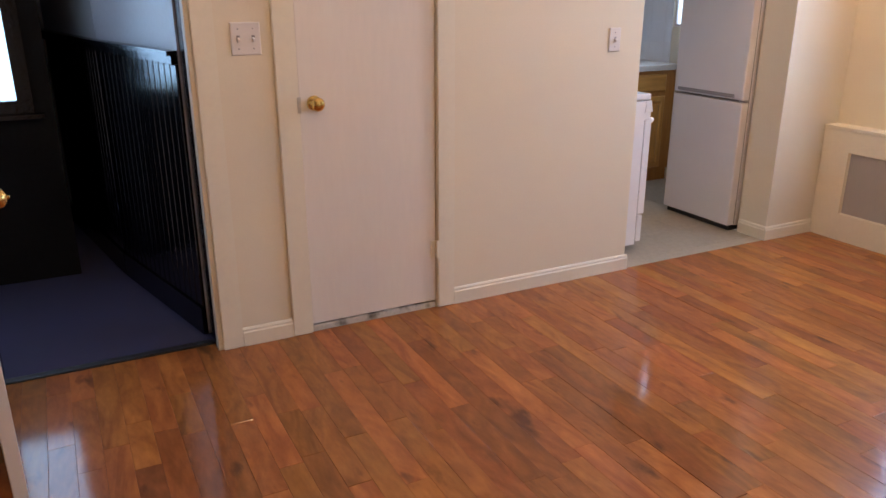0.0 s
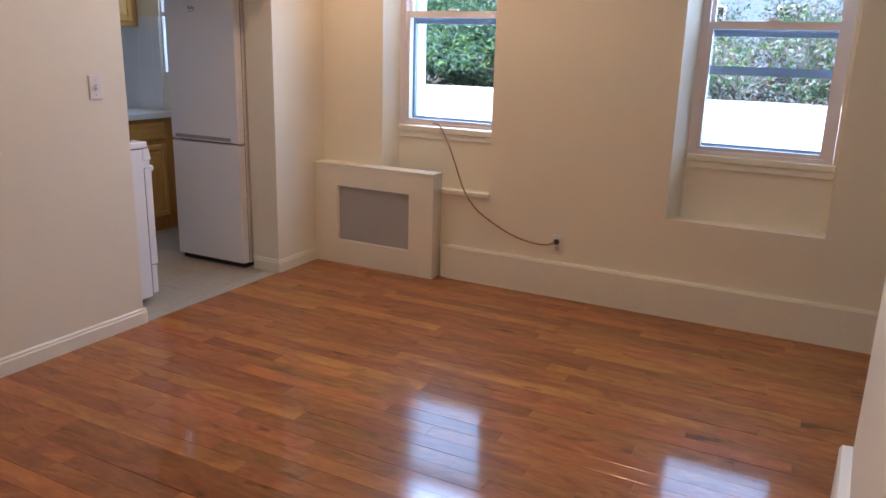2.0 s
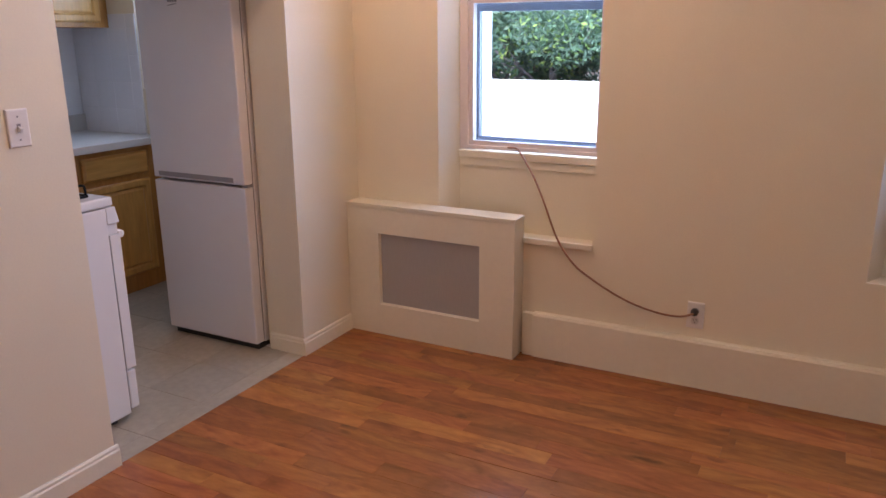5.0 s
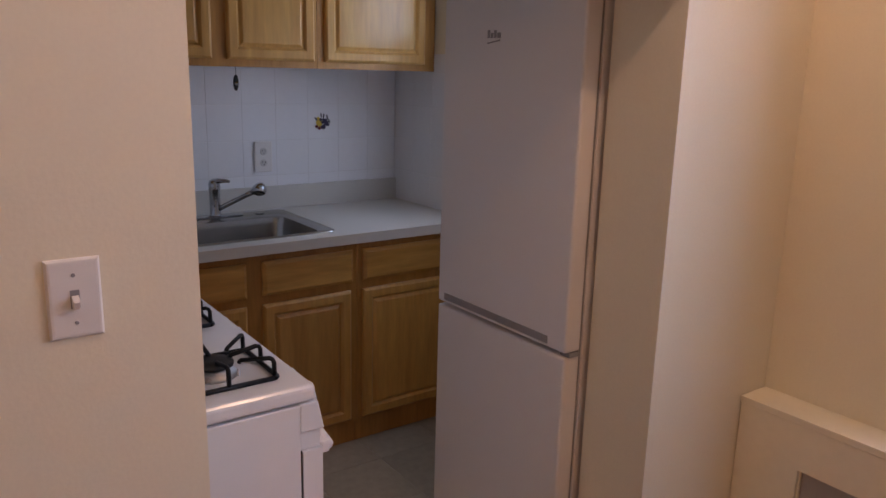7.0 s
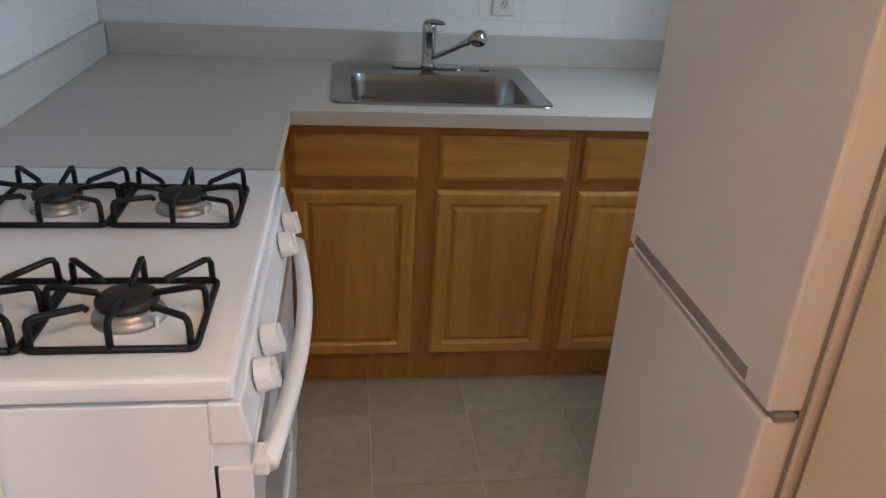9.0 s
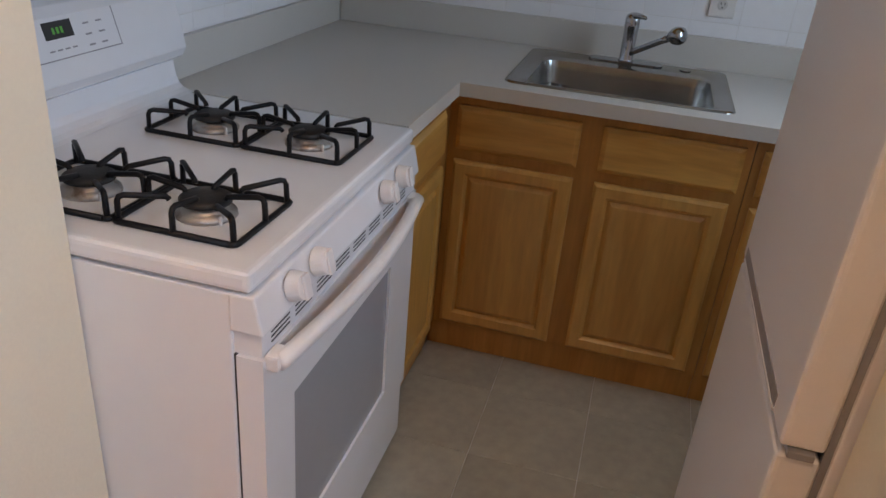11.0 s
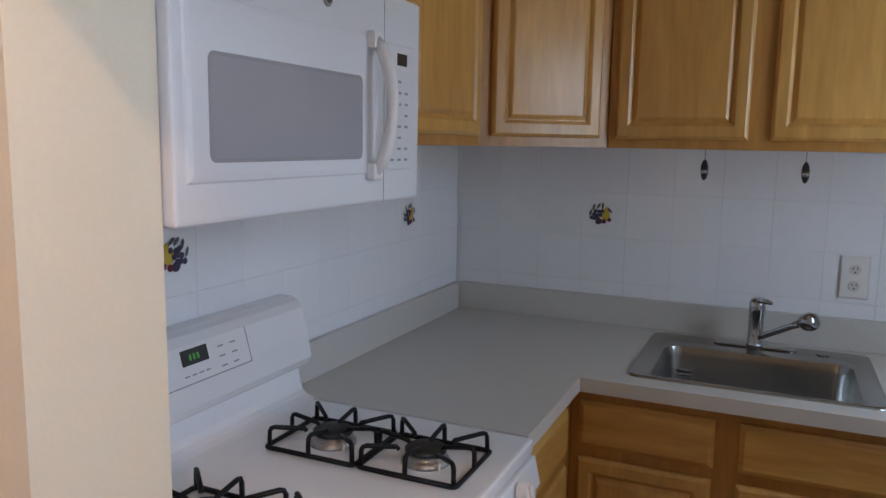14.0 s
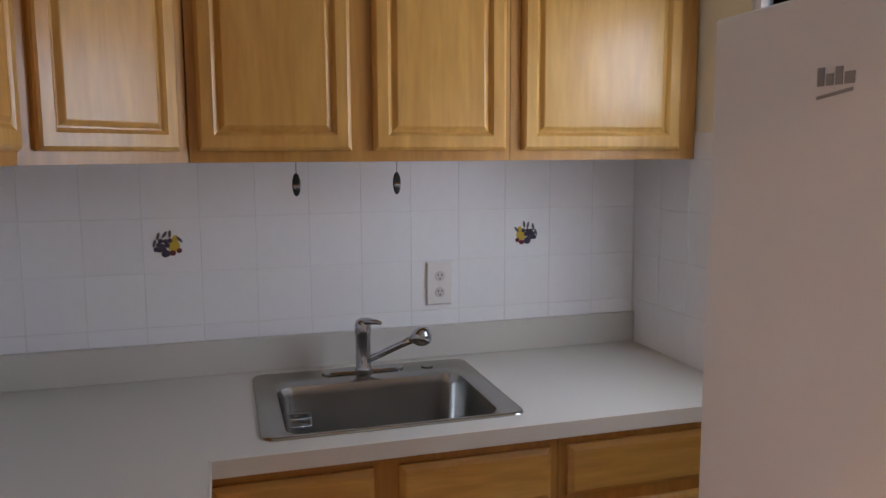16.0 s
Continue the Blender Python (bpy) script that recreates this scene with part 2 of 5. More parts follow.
VINYL = mat("stone_grey_floor_tile", (0.37, 0.325, 0.255), 0.37, var=0.16, scale=5, fine=30, bump=0.04, per_object=0.05)
STEEL = mat("brushed_steel", (0.36, 0.345, 0.325), 0.21, metal=1.0, var=0.08, scale=3, fine=60, bump=0.0, stretch=(6, 1, 1))
CHROME = mat("chrome", (0.45, 0.46, 0.48), 0.06, metal=1.0, var=0.01, bump=0.0)
BRASS = mat("polished_brass", (0.80, 0.55, 0.19), 0.14, metal=1.0, var=0.04, bump=0.0)
IRON = mat("black_grate_enamel", (0.008, 0.008, 0.009), 0.42, var=0.2, fine=200, bump=0.05, spec=0.22)
CAP = mat("black_burner_cap", (0.011, 0.0105, 0.0105), 0.55, var=0.2, fine=150, bump=0.08)
ALU = mat("burner_aluminium", (0.45, 0.43, 0.41), 0.45, metal=0.9, var=0.1, bump=0.05, dirt=((0.16, 0.09, 0.05), 30))
BLACKP = mat("black_wainscot_gloss", (0.004, 0.004, 0.006), 0.15, var=0.3, scale=4, fine=40, bump=0.12)
CARPET = mat("navy_carpet", (0.05, 0.05, 0.115), 0.95, var=0.35, scale=4, fine=400, bump=0.5)
HALLP = mat("hall_pale_paint", (0.55, 0.58, 0.64), 0.35, var=0.05, bump=0.05)
DARKP = mat("dark_plastic", (0.02, 0.02, 0.022), 0.37, var=0.1, bump=0.0)
GREYP = mat("grey_plastic", (0.28, 0.27, 0.28), 0.35, var=0.05, bump=0.0)
OVENGLASS = mat("grey_oven_glass", (0.33, 0.33, 0.35), 0.07, var=0.02, bump=0.0)
MWGLASS = mat("grey_screened_glass", (0.33, 0.33, 0.35), 0.14, var=0.03, scale=8, fine=500, bump=0.0)
GRILLE = mat("grey_perforated_sheet", (0.40, 0.38, 0.36), 0.5, metal=0.1, var=0.07, scale=2, fine=220, bump=0.1, stretch=(1, 1, 0.08))
SADDLE = mat("worn_marble_saddle", (0.55, 0.52, 0.47), 0.45, var=0.12, bump=0.1, dirt=((0.10, 0.085, 0.07), 14))
VINYLW = mat("white_window_frame", (0.74, 0.68, 0.66), 0.4, var=0.03, bump=0.02)
BLACKM = mat("matt_black_paint", (0.006, 0.006, 0.007), 0.7, var=0.3, scale=4, fine=40, bump=0.05, spec=0.2)
STORM = mat("grey_storm_frame", (0.19, 0.20, 0.23), 0.45, metal=0.2, var=0.06, bump=0.02)
CORD = mat("tan_cord_rubber", (0.30, 0.15, 0.085), 0.5, var=0.1, bump=0.0)
ROOFW = mat("white_roof_coating", (0.85, 0.86, 0.86), 0.7, var=0.06, scale=0.7, fine=6, bump=0.1, dirt=((0.6, 0.68, 0.72), 0.6))
SOIL = mat("bare_soil", (0.09, 0.075, 0.055), 0.95, var=0.3, scale=0.4, fine=5, bump=0.3)
BARK = mat("grey_bark", (0.27, 0.25, 0.25), 0.9, var=0.25, scale=3, fine=30, bump=0.4)
LEAF = leaf_mat("green_leaf", (0.095, 0.195, 0.125))
LEAFY = leaf_mat("yellow_green_leaf", (0.19, 0.34, 0.09))
LEAFB = leaf_mat("dry_brown_leaf", (0.20, 0.145, 0.10))
SIDING = mat("pale_blue_siding", (0.26, 0.33, 0.42), 0.7, var=0.05, bump=0.05)
PANE = glass_mat("window_glass")
REDF = mat("red_glaze", (0.17, 0.03, 0.04), 0.2, var=0.1, bump=0.0)
YELF = mat("yellow_glaze", (0.60, 0.40, 0.06), 0.2, var=0.1, bump=0.0)
PURF = mat("purple_glaze", (0.055, 0.045, 0.08), 0.2, var=0.2, bump=0.0)
GRNF = mat("dark_green_glaze", (0.10, 0.105, 0.11), 0.2, var=0.2, bump=0.0)


# ---- mesh helpers ----
def obj(name, bm, material, smooth=False):
    me = bpy.data.meshes.new(name)
    bm.normal_update()
    bm.to_mesh(me)
    bm.free()
    if smooth:
        for p in me.polygons:
            p.use_smooth = True
    me.materials.append(material)
    return new(name, me)


def part(name, bm, material, parent, label="", smooth=False):
    """Links a bmesh, in world coordinates, as one mesh under a thing or under a part."""
    ob = obj(name, bm, material, smooth)
    adopt(ob, parent)
    if label:
        ob["label"] = label
    return ob


def adopt(ob, parent):
    ob.parent = parent
    if parent.type == "EMPTY":
        ob.matrix_parent_inverse = Matrix.Translation(-parent.location)


def thing(name, base, label, category, group="", kind=""):
    e = new(name)
    e.location = base
    e.empty_display_size = 0.1
    return tagged(e, label, category, group, kind)


def add_box(bm, a, b):
    (x0, y0, z0), (x1, y1, z1) = [[min(p, q) for p, q in zip(a, b)], [max(p, q) for p, q in zip(a, b)]]
    v = [bm.verts.new(c) for c in ((x0, y0, z0), (x1, y0, z0), (x1, y1, z0), (x0, y1, z0), (x0, y0, z1), (x1, y0, z1), (x1, y1, z1), (x0, y1, z1))]
    return [bm.faces.new([v[i] for i in f]) for f in ((3, 2, 1, 0), (4, 5, 6, 7), (0, 1, 5, 4), (1, 2, 6, 5), (2, 3, 7, 6), (3, 0, 4, 7))]


def box(a, b, r=0.0, seg=2):
    bm = bmesh.new()
    add_box(bm, a, b)
    if r:
        bmesh.ops.bevel(bm, geom=list(bm.edges), offset=r, segments=seg, affect="EDGES", profile=0.6)
    return bm


def boxes(*pairs):
    bm = bmesh.new()
    for a, b in pairs:
        add_box(bm, a, b)
    return bm


def prism(outline, place, d0, d1, r=0.0):
    """An outline of (u, v) pairs drawn out from d0 to d1; place(u, v, d) gives the point."""
    bm = bmesh.new()
    a = [bm.verts.new(place(u, v, d0)) for u, v in outline]
    b = [bm.verts.new(place(u, v, d1)) for u, v in outline]
    bm.faces.new(a)
    bm.faces.new(b[::-1])
    k = len(outline)
    for i in range(k):
        bm.faces.new((a[i], b[i], b[(i + 1) % k], a[(i + 1) % k]))
    bmesh.ops.recalc_face_normals(bm, faces=bm.faces)
    if r:
        bmesh.ops.bevel(bm, geom=list(bm.edges), offset=r, segments=2, affect="EDGES", profile=0.6)
    return bm


def grid_solid(us, vs, holes, place, d0, d1):
    """A slab over the grid us x vs with rectangular holes (u0, u1, v0, v1); place(u, v, d) gives the point."""
    us = sorted(set(us) | {h[0] for h in holes} | {h[1] for h in holes})
    vs = sorted(set(vs) | {h[2] for h in holes} | {h[3] for h in holes})
    bm, cache = bmesh.new(), {}

    def vert(i, j, d):
        if (i, j, d) not in cache:
            cache[i, j, d] = bm.verts.new(place(us[i], vs[j], d))
        return cache[i, j, d]

    def solid(i, j):
        if not (0 <= i < len(us) - 1 and 0 <= j < len(vs) - 1):
            return False
        u, v = (us[i] + us[i + 1]) / 2, (vs[j] + vs[j + 1]) / 2
        return not any(h[0] < u < h[1] and h[2] < v < h[3] for h in holes)

    for i in range(len(us) - 1):
        for j in range(len(vs) - 1):
            if not solid(i, j):
                continue
            for d in (d0, d1):
                bm.faces.new([vert(*q, d) for q in ((i, j), (i + 1, j), (i + 1, j + 1), (i, j + 1))])
            for (p, q), (ni, nj) in ((((i, j), (i + 1, j)), (i, j - 1)), (((i, j + 1), (i + 1, j + 1)), (i, j + 1)), (((i, j), (i, j + 1)), (i - 1, j)), (((i + 1, j), (i + 1, j + 1)), (i + 1, j))):
                if not solid(ni, nj):
                    bm.faces.new((vert(*p, d0), vert(*q, d0), vert(*q, d1), vert(*p, d1)))
    bmesh.ops.recalc_face_normals(bm, faces=bm.faces)
    return bm


def tube(points, r, sides=8, bm=None):
    """A round bar along a line of points."""
    bm = bm or bmesh.new()
    pts = [Vector(p) for p in points]
    rings, up = [], Vector((0.31, 0.17, 0.93))
    for i, p in enumerate(pts):
        way = (pts[min(i + 1, len(pts) - 1)] - pts[max(i - 1, 0)]).normalized()
        a = way.cross(up)
        if a.length < 0.1:
            a = way.cross(Vector((1, 0.2, 0)))
        a.normalize()
        b = way.cross(a)
        k = r[i] if isinstance(r, (list, tuple)) else r
        rings.append([bm.verts.new(p + k * (math.cos(t) * a + math.sin(t) * b)) for t in (2 * math.pi * s / sides for s in range(sides))])
    for p, q in zip(rings, rings[1:]):
        for s in range(sides):
            bm.faces.new((p[s], p[(s + 1) % sides], q[(s + 1) % sides], q[s]))
    bm.faces.new(rings[0][::-1])
    bm.faces.new(rings[-1])
    return bm


def lathe(profile, m, sides=24, bm=None):
    """A turned body: profile of (radius, height) about the z axis of the pose m."""
    bm = bm or bmesh.new()
    rings = [[bm.verts.new(m @ Vector((r * math.cos(t), r * math.sin(t), h))) for t in (2 * math.pi * s / sides for s in range(sides))] for r, h in profile]
    for p, q in zip(rings, rings[1:]):
        for s in range(sides):
            bm.faces.new((p[s], p[(s + 1) % sides], q[(s + 1) % sides], q[s]))
    bm.faces.new(rings[0][::-1])
    bm.faces.new(rings[-1])
    bmesh.ops.recalc_face_normals(bm, faces=bm.faces)
    return bm


def panel(w, h, profile, m, cap=True):
    """Concentric rectangles (inset, height) joined into one face piece, w wide and h high, in the pose m (u, v, out)."""
    bm = bmesh.new()
    rings = []
    for ins, out in profile:
        rings.append([bm.verts.new(m @ Vector(c)) for c in ((ins, ins, out), (w - ins, ins, out), (w - ins, h - ins, out), (ins, h - ins, out))])
    for p, q in zip(rings, rings[1:]):
        for s in range(4):
            bm.faces.new((p[s], p[(s + 1) % 4], q[(s + 1) % 4], q[s]))
    if cap:
        bm.faces.new(rings[-1])
    return bm


def rounded(cx, cy, hx, hy, r, z, n=6):
    pts = []
    for sx, sy, a0 in ((1, 1, 0), (-1, 1, 90), (-1, -1, 180), (1, -1, 270)):
        for k in range(n + 1):
            a = radians(a0 + 90 * k / n)
            pts.append((cx + sx * (hx - r) + r * math.cos(a), cy + sy * (hy - r) + r * math.sin(a), z))
    return pts


def loft(loops, cap_last=True, cap_first=False):
    bm = bmesh.new()
    rings = [[bm.verts.new(p) for p in lp] for lp in loops]
    k = len(rings[0])
    for p, q in zip(rings, rings[1:]):
        for s in range(k):
            bm.faces.new((p[s], p[(s + 1) % k], q[(s + 1) % k], q[s]))
    if cap_last:
        bm.faces.new(rings[-1])
    if cap_first:
        bm.faces.new(rings[0][::-1])
    bmesh.ops.recalc_face_normals(bm, faces=bm.faces)
    return bm


def structure(name, bm, material, label, category):
    return tagged(obj(name, bm, material), label, category, kind="structure")


# facing poses: u to the viewer's right, v up, out towards the viewer
def face_plus_x(x, y, z):
    return Matrix.Translation((x, y, z)) @ Matrix(((0, 0, 1, 0), (1, 0, 0, 0), (0, 1, 0, 0), (0, 0, 0, 1)))


def face_plus_y(x, y, z):
    return Matrix.Translation((x, y, z)) @ Matrix(((-1, 0, 0, 0), (0, 0, 1, 0), (0, 1, 0, 0), (0, 0, 0, 1)))


def face_minus_y(x, y, z):
    return Matrix.Translation((x, y, z)) @ Matrix(((1, 0, 0, 0), (0, 0, -1, 0), (0, 1, 0, 0), (0, 0, 0, 1)))


# ---- structure ----
H = 2.76
HK = 2.45
SINK_X, STOVE_Y, KIT_Y = -2.138, -2.003, 0.073
OPEN_L, OPEN_R = -1.612, -0.512
HALL_L, HALL_R = -4.64, -3.79

ON_X = lambda u, v, d: (d, u, v)
ON_Y = lambda u, v, d: (u, d, v)
ON_Z = lambda u, v, d: (u, v, d)

# the wall with the hall doorway, the closet and the arched way into the kitchen
structure("wall_west", grid_solid([-6.3, OPEN_L], [-0.05, H], [(HALL_L, HALL_R, -0.06, 2.06), (-3.39, -2.765, -0.06, 2.045)], ON_X, -0.213, 0.0), PAINT,
          "cream painted plaster wall with closet and hall doorway", "wall")
arch = [(OPEN_L, H), (OPEN_L, 1.745)]
for k in range(1, 18):
    a = math.pi * k / 18
    u = -math.cos(a)
    arch.append(((OPEN_L + OPEN_R) / 2 + 0.55 * u, 1.745 + 0.088 * (1 - u * u)))
arch += [(OPEN_R, 1.745), (OPEN_R, H)]
structure("wall_arch", prism(arch, ON_X, -0.214, 0.0), PAINT, "cream plaster arch over the kitchen doorway", "wall")
structure("wall_stub", box((-0.215, OPEN_R, -0.05), (0.0, 0.0, H)), PAINT, "cream painted wall stub beside the refrigerator", "wall")
# the window wall
N1, N2 = (0.468, 1.246), (2.328, 3.132)
SILL = 0.925
structure("wall_north", grid_solid([-0.215, 5.7], [-0.05, H], [(N1[0], N1[1], 0.565, 2.3), (N2[0], N2[1], 0.56, 2.3)], ON_Y, 0.0, 0.12), PAINT,
          "cream painted wall with two deep window recesses", "wall")
structure("wall_north_outer", grid_solid([-0.215, 5.7], [-0.05, H], [(N1[0] + 0.055, N1[1] + 0.02, SILL, 2.25), (N2[0] + 0.055, N2[1] - 0.02, SILL, 2.25)], ON_Y, 0.12, 0.36), PAINT,
          "cream painted recess back and outer window wall", "wall")
for nm, x, top in (("window_reveal_a", N1[0], 0.565), ("window_reveal_b", N2[0], 0.56)):
    structure(nm, prism([(x + 0.0005, 0.0005), (x + 0.056, 0.1195), (x + 0.0005, 0.1195)], ON_Z, top, 2.3), PAINT, "cream painted splayed window reveal", "wall")
structure("wall_east", box((5.7, -6.3, -0.05), (5.85, 0.36, H)), PAINT, "cream painted plaster wall", "wall")
structure("wall_south", box((-0.195, -6.45, -0.05), (5.85, -6.3, H)), PAINT, "cream painted plaster wall", "wall")
PIER = [(3.305, -1.66), (3.268, -2.93), (5.7, -2.93), (5.7, -1.66)]
structure("chimney_breast", prism(PIER, ON_Z, -0.05, H), PAINT, "cream painted projecting wall pier", "wall")
structure("ceiling_living", box((-0.2, -6.45, H), (5.85, 0.36, H + 0.15)), CEIL, "white painted ceiling", "ceiling")
# kitchen shell
structure("wall_kitchen_west", box((SINK_X - 0.12, STOVE_Y - 0.12, -0.05), (SINK_X, KIT_Y + 0.29, HK)), PAINT, "painted kitchen wall behind the sink", "wall")
structure("wall_kitchen_south", box((SINK_X, STOVE_Y - 0.12, -0.05), (-0.213, STOVE_Y, HK)), PAINT, "painted kitchen wall behind the stove", "wall")
KW = (-1.578, -1.02, 1.188, 2.05)
structure("wall_kitchen_north", grid_solid([SINK_X, -0.215], [-0.05, HK], [KW], ON_Y, KIT_Y, KIT_Y + 0.10), PAINT, "painted kitchen wall with a small window", "wall")
structure("ceiling_kitchen", box((SINK_X - 0.12, STOVE_Y - 0.12, HK), (-0.2, KIT_Y + 0.29, HK + 0.15)), CEIL, "white painted kitchen ceiling", "ceiling")
# floors under the boards and tiles
structure("floor", box((-0.09, -6.45, -0.10), (5.85, 0.36, -0.019)), SADDLE, "subfloor under the strip floor", "floor")
structure("floor_kitchen", box((SINK_X - 0.12, STOVE_Y - 0.12, -0.10), (-0.09, KIT_Y + 0.29, -0.0022)), GROUT, "grouted bed under the kitchen tiles", "floor")


def skirting(name, outline, place, d0, d1, label):
    return structure(name, prism(outline, place, d0, d1), TRIM, label, "baseboard")


SKIRT = [(0, 0), (0.013, 0), (0.013, 0.062), (0.009, 0.068), (0.009, 0.076), (0.004, 0.084), (0, 0.084)]
along_y = lambda u, v, d: (u + 0.001, d, v)
skirting("baseboard_closet", SKIRT, along_y, -2.676, OPEN_L + 0.012, "cream moulded baseboard along the wall")
skirting("baseboard_hall", SKIRT, along_y, -3.702, -3.484, "short cream moulded baseboard between door casings")
skirting("baseboard_stub", SKIRT, along_y, OPEN_R - 0.013, -0.105, "cream moulded baseboard on the wall stub")
skirting("baseboard_jamb", SKIRT, lambda u, v, d: (d, OPEN_R - u - 0.001, v), -0.2, 0.0, "cream moulded baseboard in the kitchen doorway")
BOXB = [(0, 0), (-0.032, 0), (-0.032, 0.208), (-0.026, 0.22), (0, 0.222)]
skirting("baseboard_north", BOXB, lambda u, v, d: (d, u - 0.001, v), 0.985, 5.7, "tall boxed cream baseboard under the windows")
skirting("baseboard_pier", BOXB, lambda u, v, d: (3.304 + u * 1.2 + (d + 1.66) * 0.0291, d, v * 1.08), -2.94, -1.65, "tall boxed cream baseboard on the pier")
structure("pipe_stub_base", box((0.93, -0.028, 0.0), (0.984, -0.001, 0.215), 0.004), TRIM, "cream painted end block of the baseboard", "trim")
structure("niche_ledge", box((0.92, -0.022, 0.553), (N1[1] + 0.004, 0.0, 0.581), 0.004), TRIM, "cream painted ledge at the window recess", "trim")


def casing(name, y0, y1, top, label):
    bm = bmesh.new()
    add_box(bm, (0.001, y0, 0.0), (0.016, y1, top))
    bmesh.ops.bevel(bm, geom=list(bm.edges), offset=0.004, segments=2, affect="EDGES")
    return structure(name, bm, TRIM, label, "trim")


casing("closet_casing_a", -3.484, -3.392, 2.045, "cream painted door casing")
casing("closet_casing_b", -2.764, -2.676, 2.045, "cream painted door casing")
casing("hall_casing", HALL_R, -3.703, 2.06, "cream painted door casing, chipped at the edge")
structure("closet_casing_head", box((0.001, -3.484, 2.046), (0.016, -2.676, 2.14), 0.004), TRIM, "cream painted door head casing", "trim")
structure("hall_casing_head", box((0.001, -4.73, 2.061), (0.016, -3.703, 2.15), 0.004), TRIM, "cream painted door head casing", "trim")
structure("closet_back", box((-0.9, -3.5, -0.05), (-0.85, -2.6, 2.3)), PAINT, "closet back wall", "wall")


# ---- windows ----
def sash_window(name, x0, x1, z0, zm, z1, y, label, mid_rail=True):
    """A double-hung window: frame, two sashes with panes, a sill, and an outer storm frame."""
    w = thing(name, ((x0 + x1) / 2, y, z0), label, "window", kind="structure")
    f = 0.042
    part("window_frame", grid_solid([x0, x1], [z0, z1], [(x0 + f, x1 - f, z0 + 0.018, z1 - f)], ON_Y, y, y + 0.09), VINYLW, w)
    s = 0.022
    low = part("lower_sash", grid_solid([x0 + f, x1 - f], [z0 + 0.018, zm + 0.04], [(x0 + f + s, x1 - f - s, z0 + 0.04, zm)], ON_Y, y + 0.012, y + 0.042), VINYLW, w)
    up = part("upper_sash", grid_solid([x0 + f, x1 - f], [zm, z1 - f], [(x0 + f + s, x1 - f - s, zm + 0.038, z1 - f - s)], ON_Y, y + 0.046, y + 0.076), VINYLW, w)
    for q, yy, a, b in ((low, y + 0.027, z0 + 0.04, zm), (up, y + 0.061, zm + 0.038, z1 - f - s)):
        p = part("pane", box((x0 + f + s, yy - 0.002, a), (x1 - f - s, yy + 0.002, b)), PANE, q, "clear window pane")
        p.visible_shadow = False
    part("sash_lock", box(((x0 + x1) / 2 - 0.03, y + 0.004, zm + 0.04), ((x0 + x1) / 2 + 0.03, y + 0.03, zm + 0.052), 0.003), VINYLW, w)
    storm = part("storm_frame", grid_solid([x0 + f, x1 - f], [z0 + 0.018, z1 - f], ([(x0 + f + 0.016, x1 - f - 0.016, z0 + 0.05, zm - 0.235), (x0 + f + 0.016, x1 - f - 0.016, zm - 0.19, zm - 0.015)] if mid_rail else [(x0 + f + 0.016, x1 - f - 0.016, z0 + 0.05, zm - 0.015)]) + [ (x0 + f + 0.016, x1 - f - 0.016, zm + 0.04, z1 - f - 0.02)], ON_Y, y + 0.1, y + 0.118), STORM, w, "grey aluminium storm frame")
    part("screen_rail", box((x0 + f + 0.02, y + 0.08, zm - 0.036), (x1 - f - 0.02, y + 0.095, zm - 0.006), 0.002), STORM, w, "dark grey screen rail")
    part("window_sill", box((x0 + 0.004, y - 0.022, z0 - 0.040), (min(x1 + 0.035, N1[1] - 0.001 if x1 < 2 else N2[1] - 0.001), y, z0 - 0.004), 0.006), TRIM, w)
    part("apron", box((x0 + 0.006, y - 0.012, z0 - 0.078), (min(x1 + 0.03, N1[1] - 0.001 if x1 < 2 else N2[1] - 0.001), y - 0.001, z0 - 0.041), 0.003), TRIM, w)
    return w


sash_window("window_1", N1[0] + 0.056, N1[1] + 0.019, SILL + 0.03, 1.63, 2.24, 0.121, "white double-hung window with a cord under its sash", mid_rail=False)
part("outer_stop", box((N1[0] + 0.1, 0.242, SILL + 0.04), (N1[0] + 0.118, 0.355, 2.2)), ROOFW, bpy.data.objects["window_1"], "white outer window jamb")
sash_window("window_2", N2[0] + 0.056, N2[1] - 0.021, SILL, 1.585, 2.24, 0.121, "white double-hung window with aluminium storm frame")
kw = thing("window_3", (-1.34, KIT_Y + 0.16, KW[2]), "small white kitchen window beside the cabinets", "window", kind="structure")
part("window_frame", grid_solid([KW[0], KW[1]], [KW[2], KW[3]], [(KW[0] + 0.02, KW[1] - 0.02, KW[2] + 0.02, 1.62), (KW[0] + 0.02, KW[1] - 0.02, 1.65, KW[3] - 0.02)], ON_Y, KIT_Y + 0.012, KIT_Y + 0.05), VINYLW, kw)
kp = part("pane", box((KW[0] + 0.02, KIT_Y + 0.030, KW[2] + 0.02), (KW[1] - 0.02, KIT_Y + 0.034, KW[3] - 0.02)), PANE, kw, "clear window pane")
kp.visible_shadow = False


# ---- kitchen: cabinets ----
DOOR_FRAME = [(0, 0), (0, 0.010), (0.004, 0.015), (0.010, 0.019), (0.038, 0.019), (0.044, 0.014), (0.048, 0.009)]
DOOR_PANEL = [(0.0465, 0.008), (0.052, 0.0085), (0.062, 0.016), (0.065, 0.017)]
DRAWER = [(0, 0), (0, 0.009), (0.006, 0.013), (0.012, 0.018), (0.015, 0.019)]


def raised_door(w, h, m, parent):
    d = part("door", panel(w, h, DOOR_FRAME, m, cap=False), HONEY, parent)
    part("door_panel", panel(w, h, DOOR_PANEL, m), HONEY, d)
    return d


